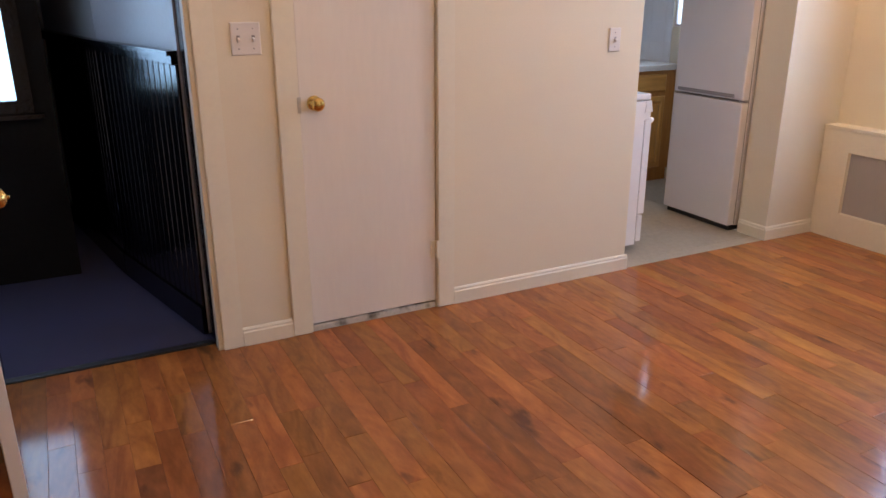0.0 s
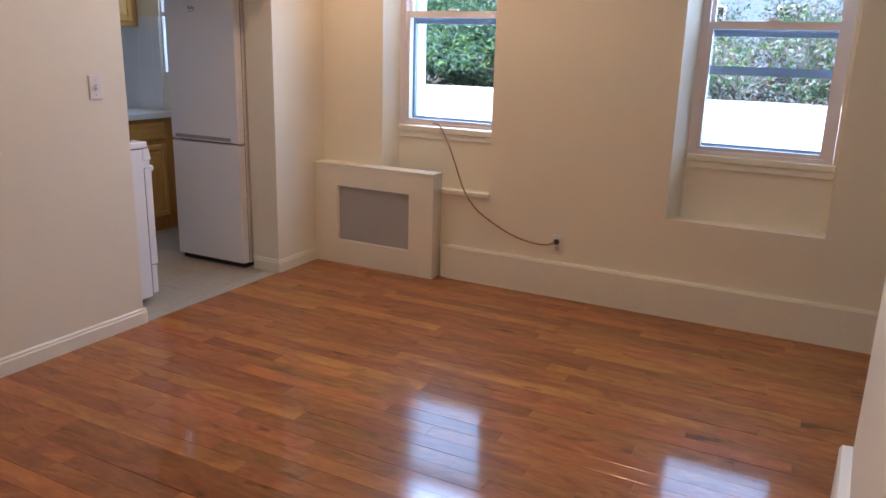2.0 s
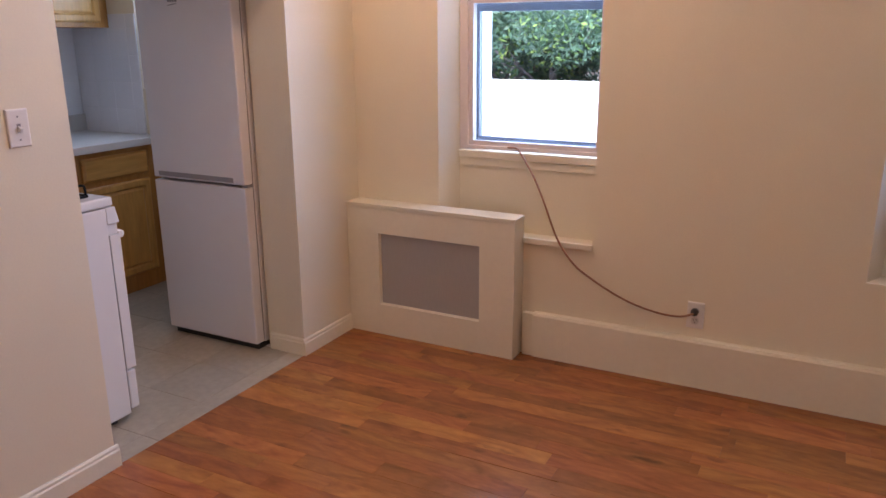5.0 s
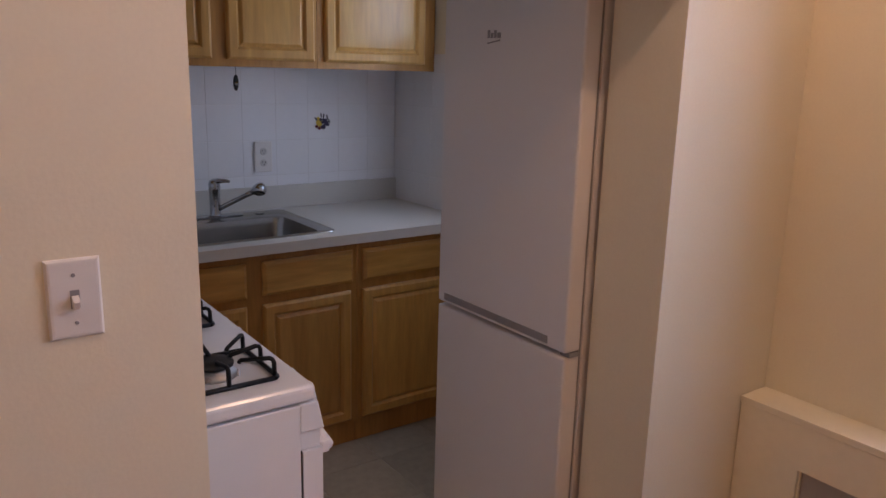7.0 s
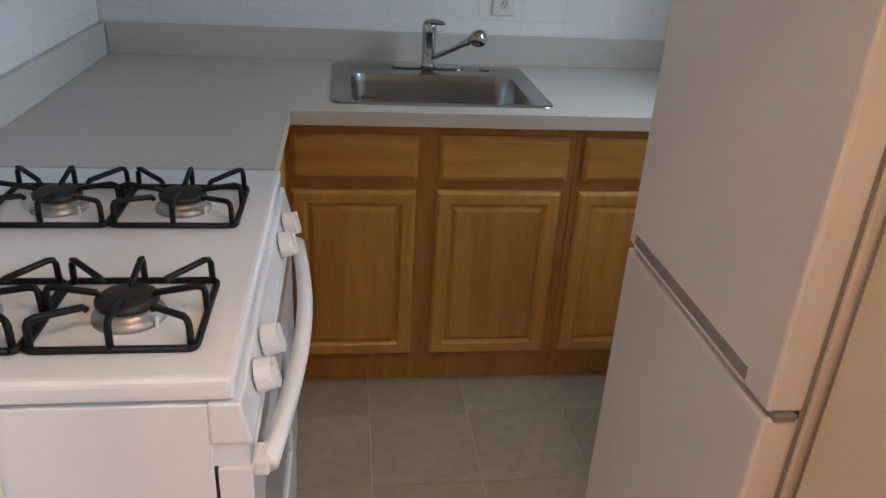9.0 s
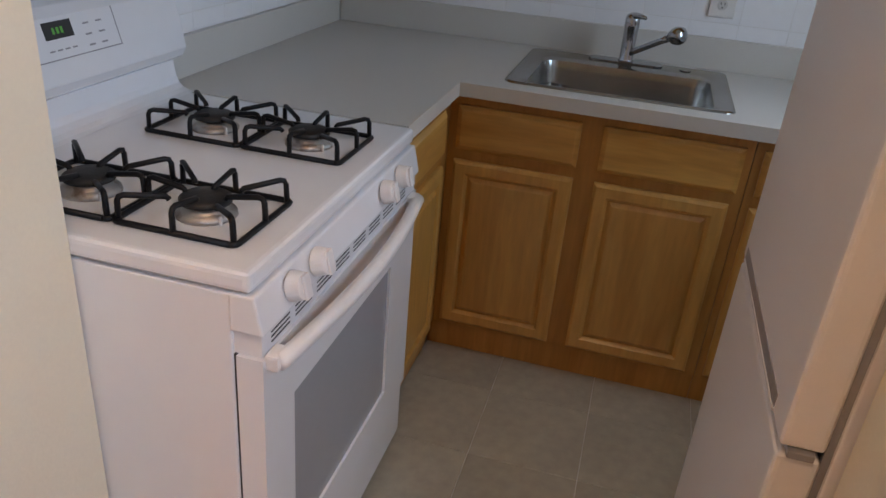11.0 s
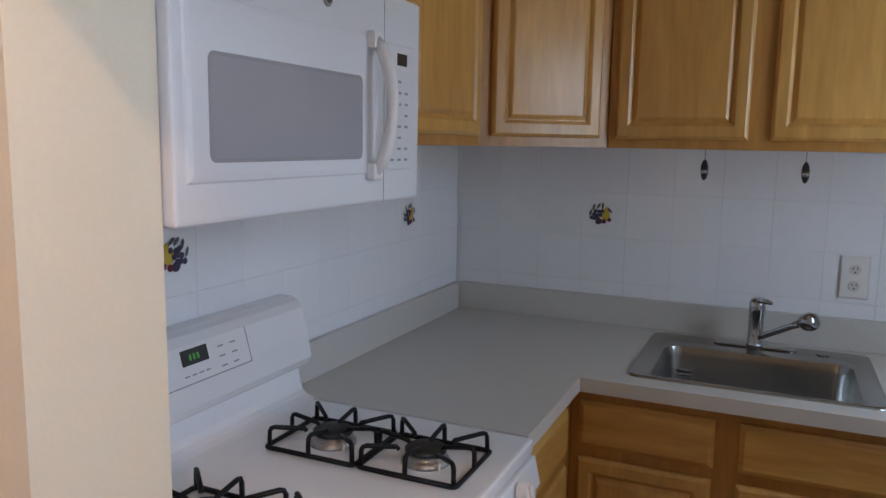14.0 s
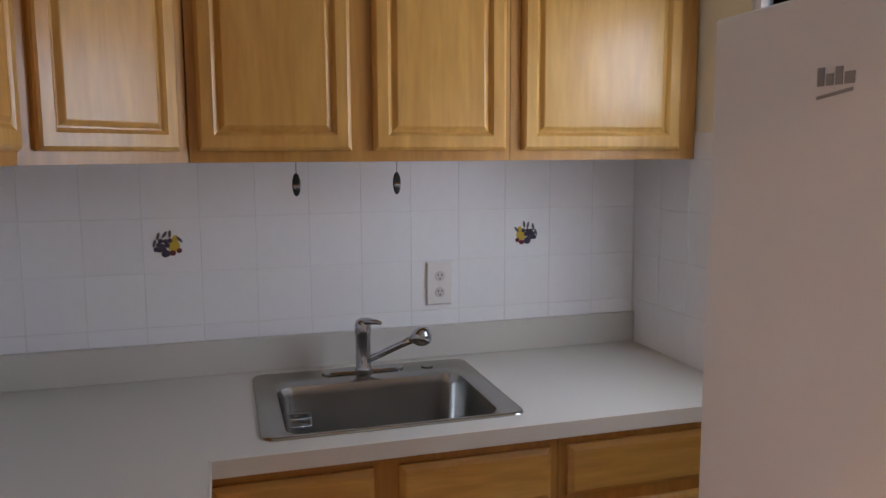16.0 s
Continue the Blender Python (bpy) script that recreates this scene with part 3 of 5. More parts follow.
def drawer_front(w, h, m, parent, name="drawer"):
    return part(name, panel(w, h, DRAWER, m), HONEYH, parent)


def cabinet(name, base, label, carcase, fronts, toe=None):
    """fronts: (kind, width, height, pose)."""
    c = thing(name, base, label, "cabinet", group="wall cabinets" if name == "wall_cabinet" else "base cabinets")
    for nm, bm in (carcase if isinstance(carcase, list) else [("body", carcase)]):
        part(nm, bm, CARCASE, c)
    if toe:
        part("toe_kick", toe, CARCASE, c, "dark toe kick")
    for kind, w, h, m in fronts:
        (raised_door if kind == "door" else drawer_front)(w, h, m, c)
    return c


BX, BY = -1.485, -1.362
cabinet("base_cabinet", (-1.8, -0.93, 0), "honey-stained maple sink cabinet with two doors",
        [("face_frame", boxes(((BX - 0.02, -1.3615, 0.10), (BX, -0.512, 0.874)))), ("bottom", boxes(((SINK_X + 0.012, -1.3615, 0.10), (BX - 0.0205, -0.512, 0.12)))), ("side", boxes(((SINK_X + 0.012, -1.3615, 0.1205), (BX - 0.0205, -1.344, 0.874)))), ("side", boxes(((SINK_X + 0.012, -0.53, 0.1205), (BX - 0.0205, -0.512, 0.874))))],
        [("drawer", 0.36, 0.133, face_plus_x(BX, -1.336, 0.71)), ("drawer", 0.382, 0.133, face_plus_x(BX, -0.915, 0.71)),
         ("door", 0.36, 0.562, face_plus_x(BX, -1.338, 0.115)), ("door", 0.374, 0.562, face_plus_x(BX, -0.917, 0.115))],
        box((SINK_X + 0.012, -1.3815, 0.0), (BX - 0.02, -0.512, 0.0995)))
cabinet("base_cabinet", (-1.8, -0.2, 0), "honey-stained maple base cabinet next to the refrigerator",
        boxes(((SINK_X + 0.012, -0.510, 0.10), (BX, 0.06, 0.874))),
        [("drawer", 0.45, 0.133, face_plus_x(BX, -0.487, 0.71)), ("door", 0.45, 0.562, face_plus_x(BX, -0.489, 0.115))],
        box((SINK_X + 0.012, -0.510, 0.0), (BX - 0.02, 0.06, 0.0995)))
cabinet("base_cabinet", (-1.2, -1.6, 0), "narrow honey-stained maple base cabinet beside the stove",
        boxes(((BX - 0.003, STOVE_Y + 0.012, 0.10), (-0.981, BY, 0.874))),
        [("drawer", 0.40, 0.133, face_plus_y(-0.995, BY, 0.71)), ("door", 0.40, 0.562, face_plus_y(-0.995, BY, 0.115))],
        box((BX - 0.003, STOVE_Y + 0.012, 0.0), (-0.981, BY - 0.02, 0.0995)))

UX, UY, UZ, UT = -1.80, -1.668, 1.542, 2.30
wall_door = lambda w, h, m: ("door", w, h, m)
cabinet("wall_cabinet", (-1.97, -0.94, UZ), "honey-stained maple wall cabinet with two raised-panel doors",
        boxes(((SINK_X + 0.012, -1.36, UZ), (UX, -0.521, UT))),
        [wall_door(0.378, 0.70, face_plus_x(UX, -1.338, UZ + 0.028)), wall_door(0.366, 0.70, face_plus_x(UX, -0.902, UZ + 0.028))])
cabinet("wall_cabinet", (-1.97, -0.22, UZ), "honey-stained maple wall cabinet with one wide door",
        boxes(((SINK_X + 0.012, -0.519, UZ), (UX, 0.066, UT))),
        [wall_door(0.495, 0.70, face_plus_x(UX, -0.488, UZ + 0.028))])
P, Q = Vector((-1.495, UY, 0)), Vector((UX, -1.363, 0))
side = (P - Q).normalized()
out = Vector((-side.y, side.x, 0))
if out.x < 0:
    out = -out
diag = Matrix(((-side.x, 0, out.x, 0), (-side.y, 0, out.y, 0), (0, 1, 0, 0), (0, 0, 0, 1)))
dw = (P - Q).length
cabinet("wall_cabinet", (-1.9, -1.75, UZ), "honey-stained maple diagonal corner wall cabinet",
        prism([(P.x, P.y), (Q.x, Q.y), (SINK_X + 0.012, Q.y), (SINK_X + 0.012, STOVE_Y + 0.012), (P.x, STOVE_Y + 0.012)], ON_Z, UZ, UT),
        [wall_door(dw - 0.07, 0.70, Matrix.Translation((P.x, P.y, UZ + 0.028)) @ diag @ Matrix.Translation((0.035, 0, 0)))])
cabinet("wall_cabinet", (-1.22, -1.83, UZ), "narrow honey-stained maple wall cabinet beside the microwave",
        boxes(((-1.493, STOVE_Y + 0.012, UZ), (-0.955, UY, UT))),
        [wall_door(0.455, 0.70, face_plus_y(-1.012, UY, UZ + 0.028))])
cabinet("wall_cabinet", (-0.58, -1.83, 1.845), "short honey-stained maple cabinet over the microwave",
        boxes(((-0.953, STOVE_Y + 0.012, 1.842), (-0.216, UY, UT))),
        [wall_door(0.345, 0.40, face_plus_y(-0.225, UY, 1.872)), wall_door(0.345, 0.40, face_plus_y(-0.587, UY, 1.872))])

# ---- worktop and sink ----
CT = 0.915
SX0, SX1, SY0, SY1 = -1.928, -1.555, -1.165, -0.632
wt = thing("worktop", (-1.8, -1.3, CT), "grey laminate L-shaped worktop with pale edge and backsplash", "worktop")
part("top", grid_solid([SINK_X + 0.002, -1.452, -0.979], [STOVE_Y + 0.002, -1.337, 0.07], [(-1.452, -0.979, -1.337, 0.07), (SX0 - 0.012, SX1 + 0.012, SY0 - 0.012, SY1 + 0.012)], ON_Z, 0.8745, CT), LAMINATE, wt)
part("front_edge", box((-1.4515, -1.3345, 0.875), (-1.446, 0.068, CT + 0.0005), 0.001), LAMEDGE, wt, "pale laminate edge strip")
part("front_edge", box((-1.446, -1.3365, 0.875), (-0.9795, -1.331, CT + 0.0005), 0.001), LAMEDGE, wt, "pale laminate edge strip")
part("backsplash", box((SINK_X + 0.010, STOVE_Y + 0.03, CT), (SINK_X + 0.030, 0.063, 1.018), 0.003), LAMINATE, wt)
part("backsplash", box((SINK_X + 0.031, STOVE_Y + 0.010, CT), (-0.985, STOVE_Y + 0.030, 1.018), 0.003), LAMINATE, wt)

sink = thing("kitchen_sink", (-1.79, -0.9, CT), "stainless steel single-bowl sink set in the worktop", "sink")
scx, scy = (SX0 + SX1) / 2, (SY0 + SY1) / 2
hx, hy = (SX1 - SX0) / 2, (SY1 - SY0) / 2
ocx, ocy, ohx, ohy = -1.789, -0.901, 0.268, 0.324
part("rim", loft([rounded(ocx, ocy, ohx, ohy, 0.035, CT + 0.0005), rounded(ocx, ocy, ohx - 0.002, ohy - 0.002, 0.035, CT + 0.005), rounded(ocx, ocy, ohx - 0.012, ohy - 0.012, 0.03, CT + 0.006),
                  rounded(scx, scy, hx + 0.012, hy + 0.012, 0.05, CT + 0.004), rounded(scx, scy, hx, hy, 0.05, CT - 0.002)], cap_last=False), STEEL, sink, smooth=True)
part("bowl", loft([rounded(scx, scy, hx, hy, 0.05, CT - 0.002), rounded(scx, scy, hx - 0.006, hy - 0.006, 0.05, CT - 0.03), rounded(scx, scy, hx - 0.012, hy - 0.012, 0.05, CT - 0.15),
                   rounded(scx, scy, hx - 0.022, hy - 0.022, 0.05, CT - 0.172), rounded(scx, scy, hx - 0.05, hy - 0.05, 0.045, CT - 0.18)]), STEEL, sink, smooth=True)
part("drain", lathe([(0.045, 0), (0.045, 0.003), (0.036, 0.004), (0.03, 0.001)], pose(scx, scy, CT - 0.1795)), CHROME, sink)
part("hole_cover", lathe([(0.018, 0), (0.018, 0.003), (0.012, 0.005)], pose(-1.995, -0.71, CT + 0.006)), STEEL, sink)

caddy = thing("sink_caddy", (-1.889, -1.105, 0.817), "small chrome wire caddy stuck to the wall of the sink bowl", "sink caddy")
for z in (0.818, 0.840):
    ring = [Vector(p) for p in rounded(-1.890, -1.105, 0.024, 0.032, 0.008, z, 3)]
    part("loop", tube(ring + [ring[0]], 0.0019, 6), CHROME, caddy, smooth=True)
for cx_, cy_ in ((-1.866, -1.126), (-1.866, -1.084), (-1.914, -1.126), (-1.914, -1.084)):
    part("wire", tube([(cx_, cy_, 0.818), (cx_, cy_, 0.840)], 0.0016, 6), CHROME, caddy)
part("back_plate", box((-1.9165, -1.128, 0.816), (-1.9125, -1.082, 0.844), 0.001), CHROME, caddy)

fc = thing("faucet", (-2.005, -0.905, CT + 0.006), "chrome single-lever pull-out kitchen faucet", "faucet")
part("base_plate", loft([rounded(-2.005, -0.905, 0.027, 0.122, 0.026, CT + 0.006), rounded(-2.005, -0.905, 0.027, 0.122, 0.026, CT + 0.011), rounded(-2.005, -0.905, 0.022, 0.116, 0.021, CT + 0.014)]), CHROME, fc)
part("body", lathe([(0.026, 0), (0.024, 0.006), (0.0225, 0.01), (0.0225, 0.105), (0.024, 0.112), (0.024, 0.138), (0.019, 0.150), (0.008, 0.154)], pose(-1.992, -0.905, CT + 0.013)), CHROME, fc, smooth=True)
part("lever", tube([(-1.992, -0.91, 1.072), (-1.972, -0.895, 1.078), (-1.94, -0.875, 1.081), (-1.925, -0.864, 1.080)], [0.013, 0.011, 0.008, 0.005]), CHROME, fc, smooth=True)
part("spout", tube([(-1.985, -0.898, 0.955), (-1.965, -0.875, 0.972), (-1.90, -0.805, 1.022), (-1.882, -0.785, 1.036)], [0.011, 0.0105, 0.0105, 0.012], 12), CHROME, fc, smooth=True)
part("spray_head", lathe([(0.012, -0.03), (0.018, -0.018), (0.026, -0.004), (0.028, 0.012), (0.024, 0.026), (0.012, 0.033)], Matrix.Translation((-1.863, -0.766, 1.047)) @ Vector((0.55, 0.6, 0.25)).to_track_quat("Z", "Y").to_matrix().to_4x4()), CHROME, fc, smooth=True)


# ---- small wall things ----
def plate(name, m, w, h, label, category, kind):
    """A wall plate with a toggle switch or two sockets. m: face pose of its lower corner."""
    e = thing(name, m.translation, label, category)
    part("plate", panel(w, h, [(0, 0), (0, 0.003), (0.003, 0.006), (0.006, 0.0065)], m), IVORY, e)
    put = lambda u, v: m @ Matrix.Translation((u, v, 0.0065))
    if kind == "outlet":
        for v in (0.30, 0.68):
            s = part("socket", lathe([(0.0165, -0.001), (0.0165, 0.002), (0.015, 0.003)], put(w / 2, h * v), 20), SOCKET, e, "pale socket face")
            for u, q in ((-0.006, 0.004), (0.006, 0.004)):
                part("slot", panel(0.0025, 0.008, [(0, 0), (0, 0.0012)], put(w / 2, h * v) @ Matrix.Translation((u - 0.00125, q - 0.004, 0.0025))), DARKP, s)
            part("slot", lathe([(0.0028, 0), (0.0028, 0.001)], put(w / 2, h * v) @ Matrix.Translation((0, -0.008, 0.0025)), 8), DARKP, s)
        part("screw", lathe([(0.003, 0), (0.0025, 0.001)], put(w / 2, h / 2), 8), PLASTIC, e)
    else:
        n = kind
        for k in range(n):
            u = w * (k + 0.5) / n
            part("slot", panel(0.012, 0.026, [(0, 0), (0, 0.0008)], put(u - 0.006, h / 2 - 0.013)), GREYP, e)
            tog = put(u, h / 2) @ pose(0, 0, 0, 25)
            part("toggle", panel(0.009, 0.014, [(0, 0), (0, 0.012), (0.001, 0.015)], tog @ Matrix.Translation((-0.0045, -0.009, -0.002))), PLASTIC, e, "ivory toggle")
            for v in (0.2, 0.8):
                part("screw", lathe([(0.003, 0), (0.0025, 0.001)], put(u, h * v), 8), GREYP, e)
    return e


plate("light_switch", face_plus_x(0.0, -1.820, 1.172), 0.070, 0.113, "ivory single toggle switch on the cream wall", "switch", 1)
plate("light_switch", face_plus_x(0.0, -3.644, 1.222), 0.116, 0.124, "ivory double toggle switch between the door casings", "switch", 2)
plate("outlet", face_minus_y(1.678, 0.0, 0.265), 0.071, 0.118, "ivory duplex outlet over the baseboard", "outlet", "outlet")
plate("outlet", face_plus_x(SINK_X + 0.012, -0.674, 1.083), 0.084, 0.136, "white duplex outlet on the tiled backsplash", "outlet", "outlet")

cord = thing("extension_cord", (1.712, -0.02, 0.34), "tan extension cord plugged in and drawn through the window", "cord")
crv = [(1.712, -0.045, 0.345), (1.66, -0.05, 0.325), (1.577, -0.045, 0.322), (1.47, -0.04, 0.340), (1.375, -0.04, 0.374), (1.27, -0.04, 0.427), (1.179, -0.045, 0.49), (1.10, -0.055, 0.60), (1.028, -0.05, 0.765), (0.955, 0.0, 0.87), (0.875, 0.05, 0.955), (0.84, 0.082, 0.975), (0.80, 0.105, 0.974), (0.78, 0.118, 0.972)]
fine = []
for i in range(len(crv) - 1):
    p0, p1, p2, p3 = (Vector(crv[max(0, min(len(crv) - 1, i + k))]) for k in (-1, 0, 1, 2))
    for s in range(5):
        t = s / 5
        fine.append(0.5 * ((2 * p1) + (p2 - p0) * t + (2 * p0 - 5 * p1 + 4 * p2 - p3) * t * t + (3 * p1 - p0 - 3 * p2 + p3) * t ** 3))
part("cable", tube(fine + [Vector(crv[-1])], 0.0048), CORD, cord, smooth=True)
part("plug", lathe([(0.010, 0), (0.016, 0.004), (0.017, 0.02), (0.011, 0.032), (0.006, 0.036)], Matrix.Translation((1.712, -0.0105, 0.345)) @ pose(0, 0, 0, 90), 14), DARKP, cord, "dark brown plug", smooth=True)


def decal(m, seed, label):
    """A painted fruit cluster glazed on the tile: a pear, a bunch of grapes, cherries and thin leaves, flat."""
    rnd = random.Random(seed)
    e = thing("fruit_decal", m.translation, label, "tile decal", group="fruit decals on the tiles")
    flip = -1 if seed % 2 else 1
    spots = [(0.012, 0.000, 0.0135, 0.015, YELF, "pear", "yellow pear"), (0.016, 0.013, 0.007, 0.010, YELF, "pear_neck", "yellow pear")]
    for k in range(9):
        spots.append((-0.013 + 0.0095 * (k % 3) - 0.006 * (k // 3), 0.010 - 0.0095 * (k // 3), 0.0058, 0.0058, PURF, "grape", "dark purple grape"))
    spots += [(-0.004, -0.018, 0.010, 0.009, PURF, "plum", "dark plum"), (0.010, -0.019, 0.007, 0.0065, REDF, "cherry", "red cherry"), (0.024, -0.014, 0.006, 0.006, REDF, "cherry", "red cherry")]
    for u, v in ((-0.020, 0.020), (-0.006, 0.024), (0.006, 0.026), (0.026, 0.012), (-0.028, 0.004)):
        spots.append((u, v, 0.0032, 0.0095, GRNF, "leaf", "grey-green leaf"))
    for k, (u, v, a, b, mt, nm, lb) in enumerate(spots):
        turn = rnd.uniform(-50, 50) if nm == "leaf" else rnd.uniform(-15, 15)
        mm = m @ Matrix.Translation((1.3 * flip * u + rnd.uniform(-0.002, 0.002), 1.25 * v + rnd.uniform(-0.002, 0.002), 0.00012 * k)) @ pose(0, 0, 0, 0, 0, turn) @ Matrix.Diagonal((1.3 * a, 1.25 * b, 1, 1))
        part(nm, lathe([(1, 0), (0.9, 0.0006), (0.4, 0.0009)], mm, 10), mt, e, lb)
    return e


TILE_FACE = SINK_X + 0.0085
decal(face_plus_x(TILE_FACE, -1.444, 1.304), 2, "painted fruit cluster with grapes and pear on the tile")
decal(face_plus_x(TILE_FACE, -0.335, 1.298), 3, "painted yellow fruit cluster on the tile")
decal(face_plus_y(-1.71, STOVE_Y + 0.0085, 1.306), 4, "painted fruit cluster on the tile by the corner")
decal(face_plus_y(-0.63, STOVE_Y + 0.0085, 1.308), 5, "painted fruit cluster above the stove backguard")
for hx_, hy_ in ((-1.965, -1.088), (-1.978, -0.80)):
    hk = thing("cup_hook", (hx_, hy_, UZ), "small dark metal cup hook hanging under the wall cabinet", "hook", group="hooks under the cabinets")
    part("pin", tube([(hx_, hy_, UZ + 0.004), (hx_, hy_, 1.508)], 0.0016, 6), GREYP, hk)
    part("leaf_plate", lathe([(1, -0.003), (1.0, 0.0), (0.7, 0.003)], face_plus_x(hx_, hy_, 1.478) @ Matrix.Diagonal((0.0115, 0.033, 1, 1)), 14), CAP, hk, "dark leaf-shaped plate")
    part("ball", lathe([(0.004, 0.0), (0.008, 0.003), (0.0095, 0.009), (0.007, 0.014), (0.002, 0.016)], face_plus_x(hx_ + 0.002, hy_, 1.474), 14), CHROME, hk, "bright metal ball", smooth=True)

# ---- stove ----
S0, S1, SB, SF = -0.977, -0.2145, -1.99, -1.317
st = thing("gas_stove", (-0.58, -1.65, 0), "white enamel freestanding gas range with four burners", "stove")
part("body", box((S0 + 0.002, SB, 0.035), (S1 - 0.003, -1.352, 0.874), 0.003), ENAMEL, st)
for fx in (S0 + 0.06, S1 - 0.06):
    for fy in (SB + 0.06, -1.40):
        part("foot", lathe([(0.018, 0), (0.018, 0.02), (0.01, 0.036)], pose(fx, fy, 0), 12), DARKP, st)
part("cooktop", box((S0, SB, 0.879), (S1, SF, CT), 0.011, 3), ENAMEL, st, smooth=False)
part("control_panel", prism([(-1.353, 0.812), (-1.298, 0.812), (-1.312, 0.876), (-1.353, 0.876)], lambda u, v, d: (d, u, v), S0 + 0.002, S1 - 0.001, 0.004), ENAMEL, st)
for kx in (-0.318, -0.408, -0.742, -0.838):
    km = Matrix.Translation((kx, -1.302, 0.847)) @ pose(0, 0, 0, -78)
    kb = part("knob", lathe([(0.025, 0), (0.025, 0.004), (0.0235, 0.014), (0.022, 0.022), (0.018, 0.024)], km, 24), PLASTIC, st, "white plastic burner knob", smooth=False)
    part("grip", box((-0.010, -0.021, 0.0235), (0.010, 0.021, 0.029), 0.0025), PLASTIC, kb).data.transform(km)
part("vent_strip", box((S0 + 0.01, -1.352, 0.770), (S1 - 0.01, -1.306, 0.8115)), ENAMEL, st)
# thin dark sheet, stands in for the shade in the gaps round the oven door
part("door_gap_shade", box((S0 + 0.008, -1.352, 0.045), (S1 - 0.008, -1.347, 0.768)), DARKP, st, "dark sheet standing in for the shade behind the oven door")
for k in range(8):
    for row in range(3):
        x = -0.285 - k * 0.083
        part("vent_slot", box((x - 0.031, -1.3065, 0.781 + row * 0.0085), (x + 0.031, -1.3052, 0.7838 + row * 0.0085)), DARKP, st)
od = part("oven_door", grid_solid([S0 + 0.004, S1 - 0.004], [0.222, 0.768], [(-0.812, -0.322, 0.29, 0.64)], ON_Y, -1.3465, -1.302), ENAMEL, st)
part("oven_window", box((-0.8115, -1.34, 0.2905), (-0.3225, -1.308, 0.6395)), OVENGLASS, od, "grey tinted oven glass")
hp = [(-0.235 - 0.695 * k / 14, -1.284 + 0.030 * math.sin(math.pi * k / 14) , 0.762 + 0.004 * math.sin(math.pi * k / 14)) for k in range(15)]
hd = part("handle", tube(hp, 0.0145, 12), PLASTIC, od, "white bowed oven handle", smooth=True)
for hx_ in (-0.245, -0.92):
    part("handle_bracket", box((hx_ - 0.02, -1.304, 0.748), (hx_ + 0.02, -1.281, 0.776), 0.006), PLASTIC, hd)
part("drawer", box((S0 + 0.004, -1.3465, 0.05), (S1 - 0.004, -1.308, 0.212), 0.006), ENAMEL, st, "white storage drawer")
BG = [(-1.99, 0.9152), (-1.882, 0.9155), (-1.898, 0.9175), (-1.912, 0.923), (-1.923, 0.933), (-1.930, 0.947), (-1.936, 0.985), (-1.908, 1.0), (-1.897, 1.02), (-1.906, 1.075), (-1.924, 1.14), (-1.937, 1.158), (-1.955, 1.167), (-1.99, 1.168)]
bg = part("backguard", prism(BG, lambda u, v, d: (d, u, v), S0 - 0.006, S1 - 0.001, 0.0015), ENAMEL, st, "white backguard with controls")
slope = Matrix.Translation((-0.395, -1.9055, 1.062)) @ Matrix(((-1, 0, 0, 0), (0, -0.265, 0.964, 0), (0, 0.964, 0.265, 0), (0, 0, 0, 1)))
cp = part("control_plate", panel(0.37, 0.082, [(0, 0), (0, 0.002), (0.002, 0.003)], slope), ENAMEL, bg, "pale control overlay")
part("display", panel(0.075, 0.032, [(0, 0), (0, 0.001)], slope @ Matrix.Translation((0.165, 0.040, 0.003))), DARKP, cp, "black clock display")
GREEN = glow("green_display_digits", (0.05, 0.30, 0.05), 0.1)
for k in range(3):
    part("digit", panel(0.006, 0.012, [(0, 0), (0, 0.0004)], slope @ Matrix.Translation((0.186 + 0.011 * k, 0.049, 0.0042))), GREEN, cp)
rb = random.Random(4)
for u0, n in ((0.02, 3), (0.07, 3), (0.27, 3), (0.31, 3)):
    for k in range(n):
        part("button", panel(0.017, 0.0035, [(0, 0), (0, 0.0006)], slope @ Matrix.Translation((u0 + rb.uniform(-0.002, 0.002), 0.014 + 0.021 * k, 0.003))), GREYP, cp, "grey printed key mark")
for k in range(4):
    part("button", panel(0.013, 0.003, [(0, 0), (0, 0.0006)], slope @ Matrix.Translation((0.165 + 0.02 * k, 0.018, 0.003))), GREYP, cp, "grey printed key mark")
part("frame_line", panel(0.364, 0.0022, [(0, 0), (0, 0.0006)], slope @ Matrix.Translation((0.002, 0.002, 0.003))), GREYP, cp)
part("frame_line", panel(0.0022, 0.078, [(0, 0), (0, 0.0006)], slope @ Matrix.Translation((0.364, 0.002, 0.003))), GREYP, cp)


def burner(x, y):
    b = part("burner", lathe([(0.050, 0), (0.049, 0.006), (0.043, 0.012), (0.038, 0.014), (0.037, 0.020)], pose(x, y, CT), 36), ALU, st, "stained aluminium gas burner", smooth=True)
    part("burner_cap", lathe([(0.033, 0), (0.042, 0.003), (0.0425, 0.009), (0.036, 0.0135), (0.012, 0.0155)], pose(x, y, CT + 0.020), 28), CAP, b, "black burner cap", smooth=True)
    part("igniter", lathe([(0.003, 0), (0.003, 0.014), (0.0015, 0.016)], pose(x + 0.030, y + 0.043, CT), 8), PLASTIC, b, "white ceramic igniter")


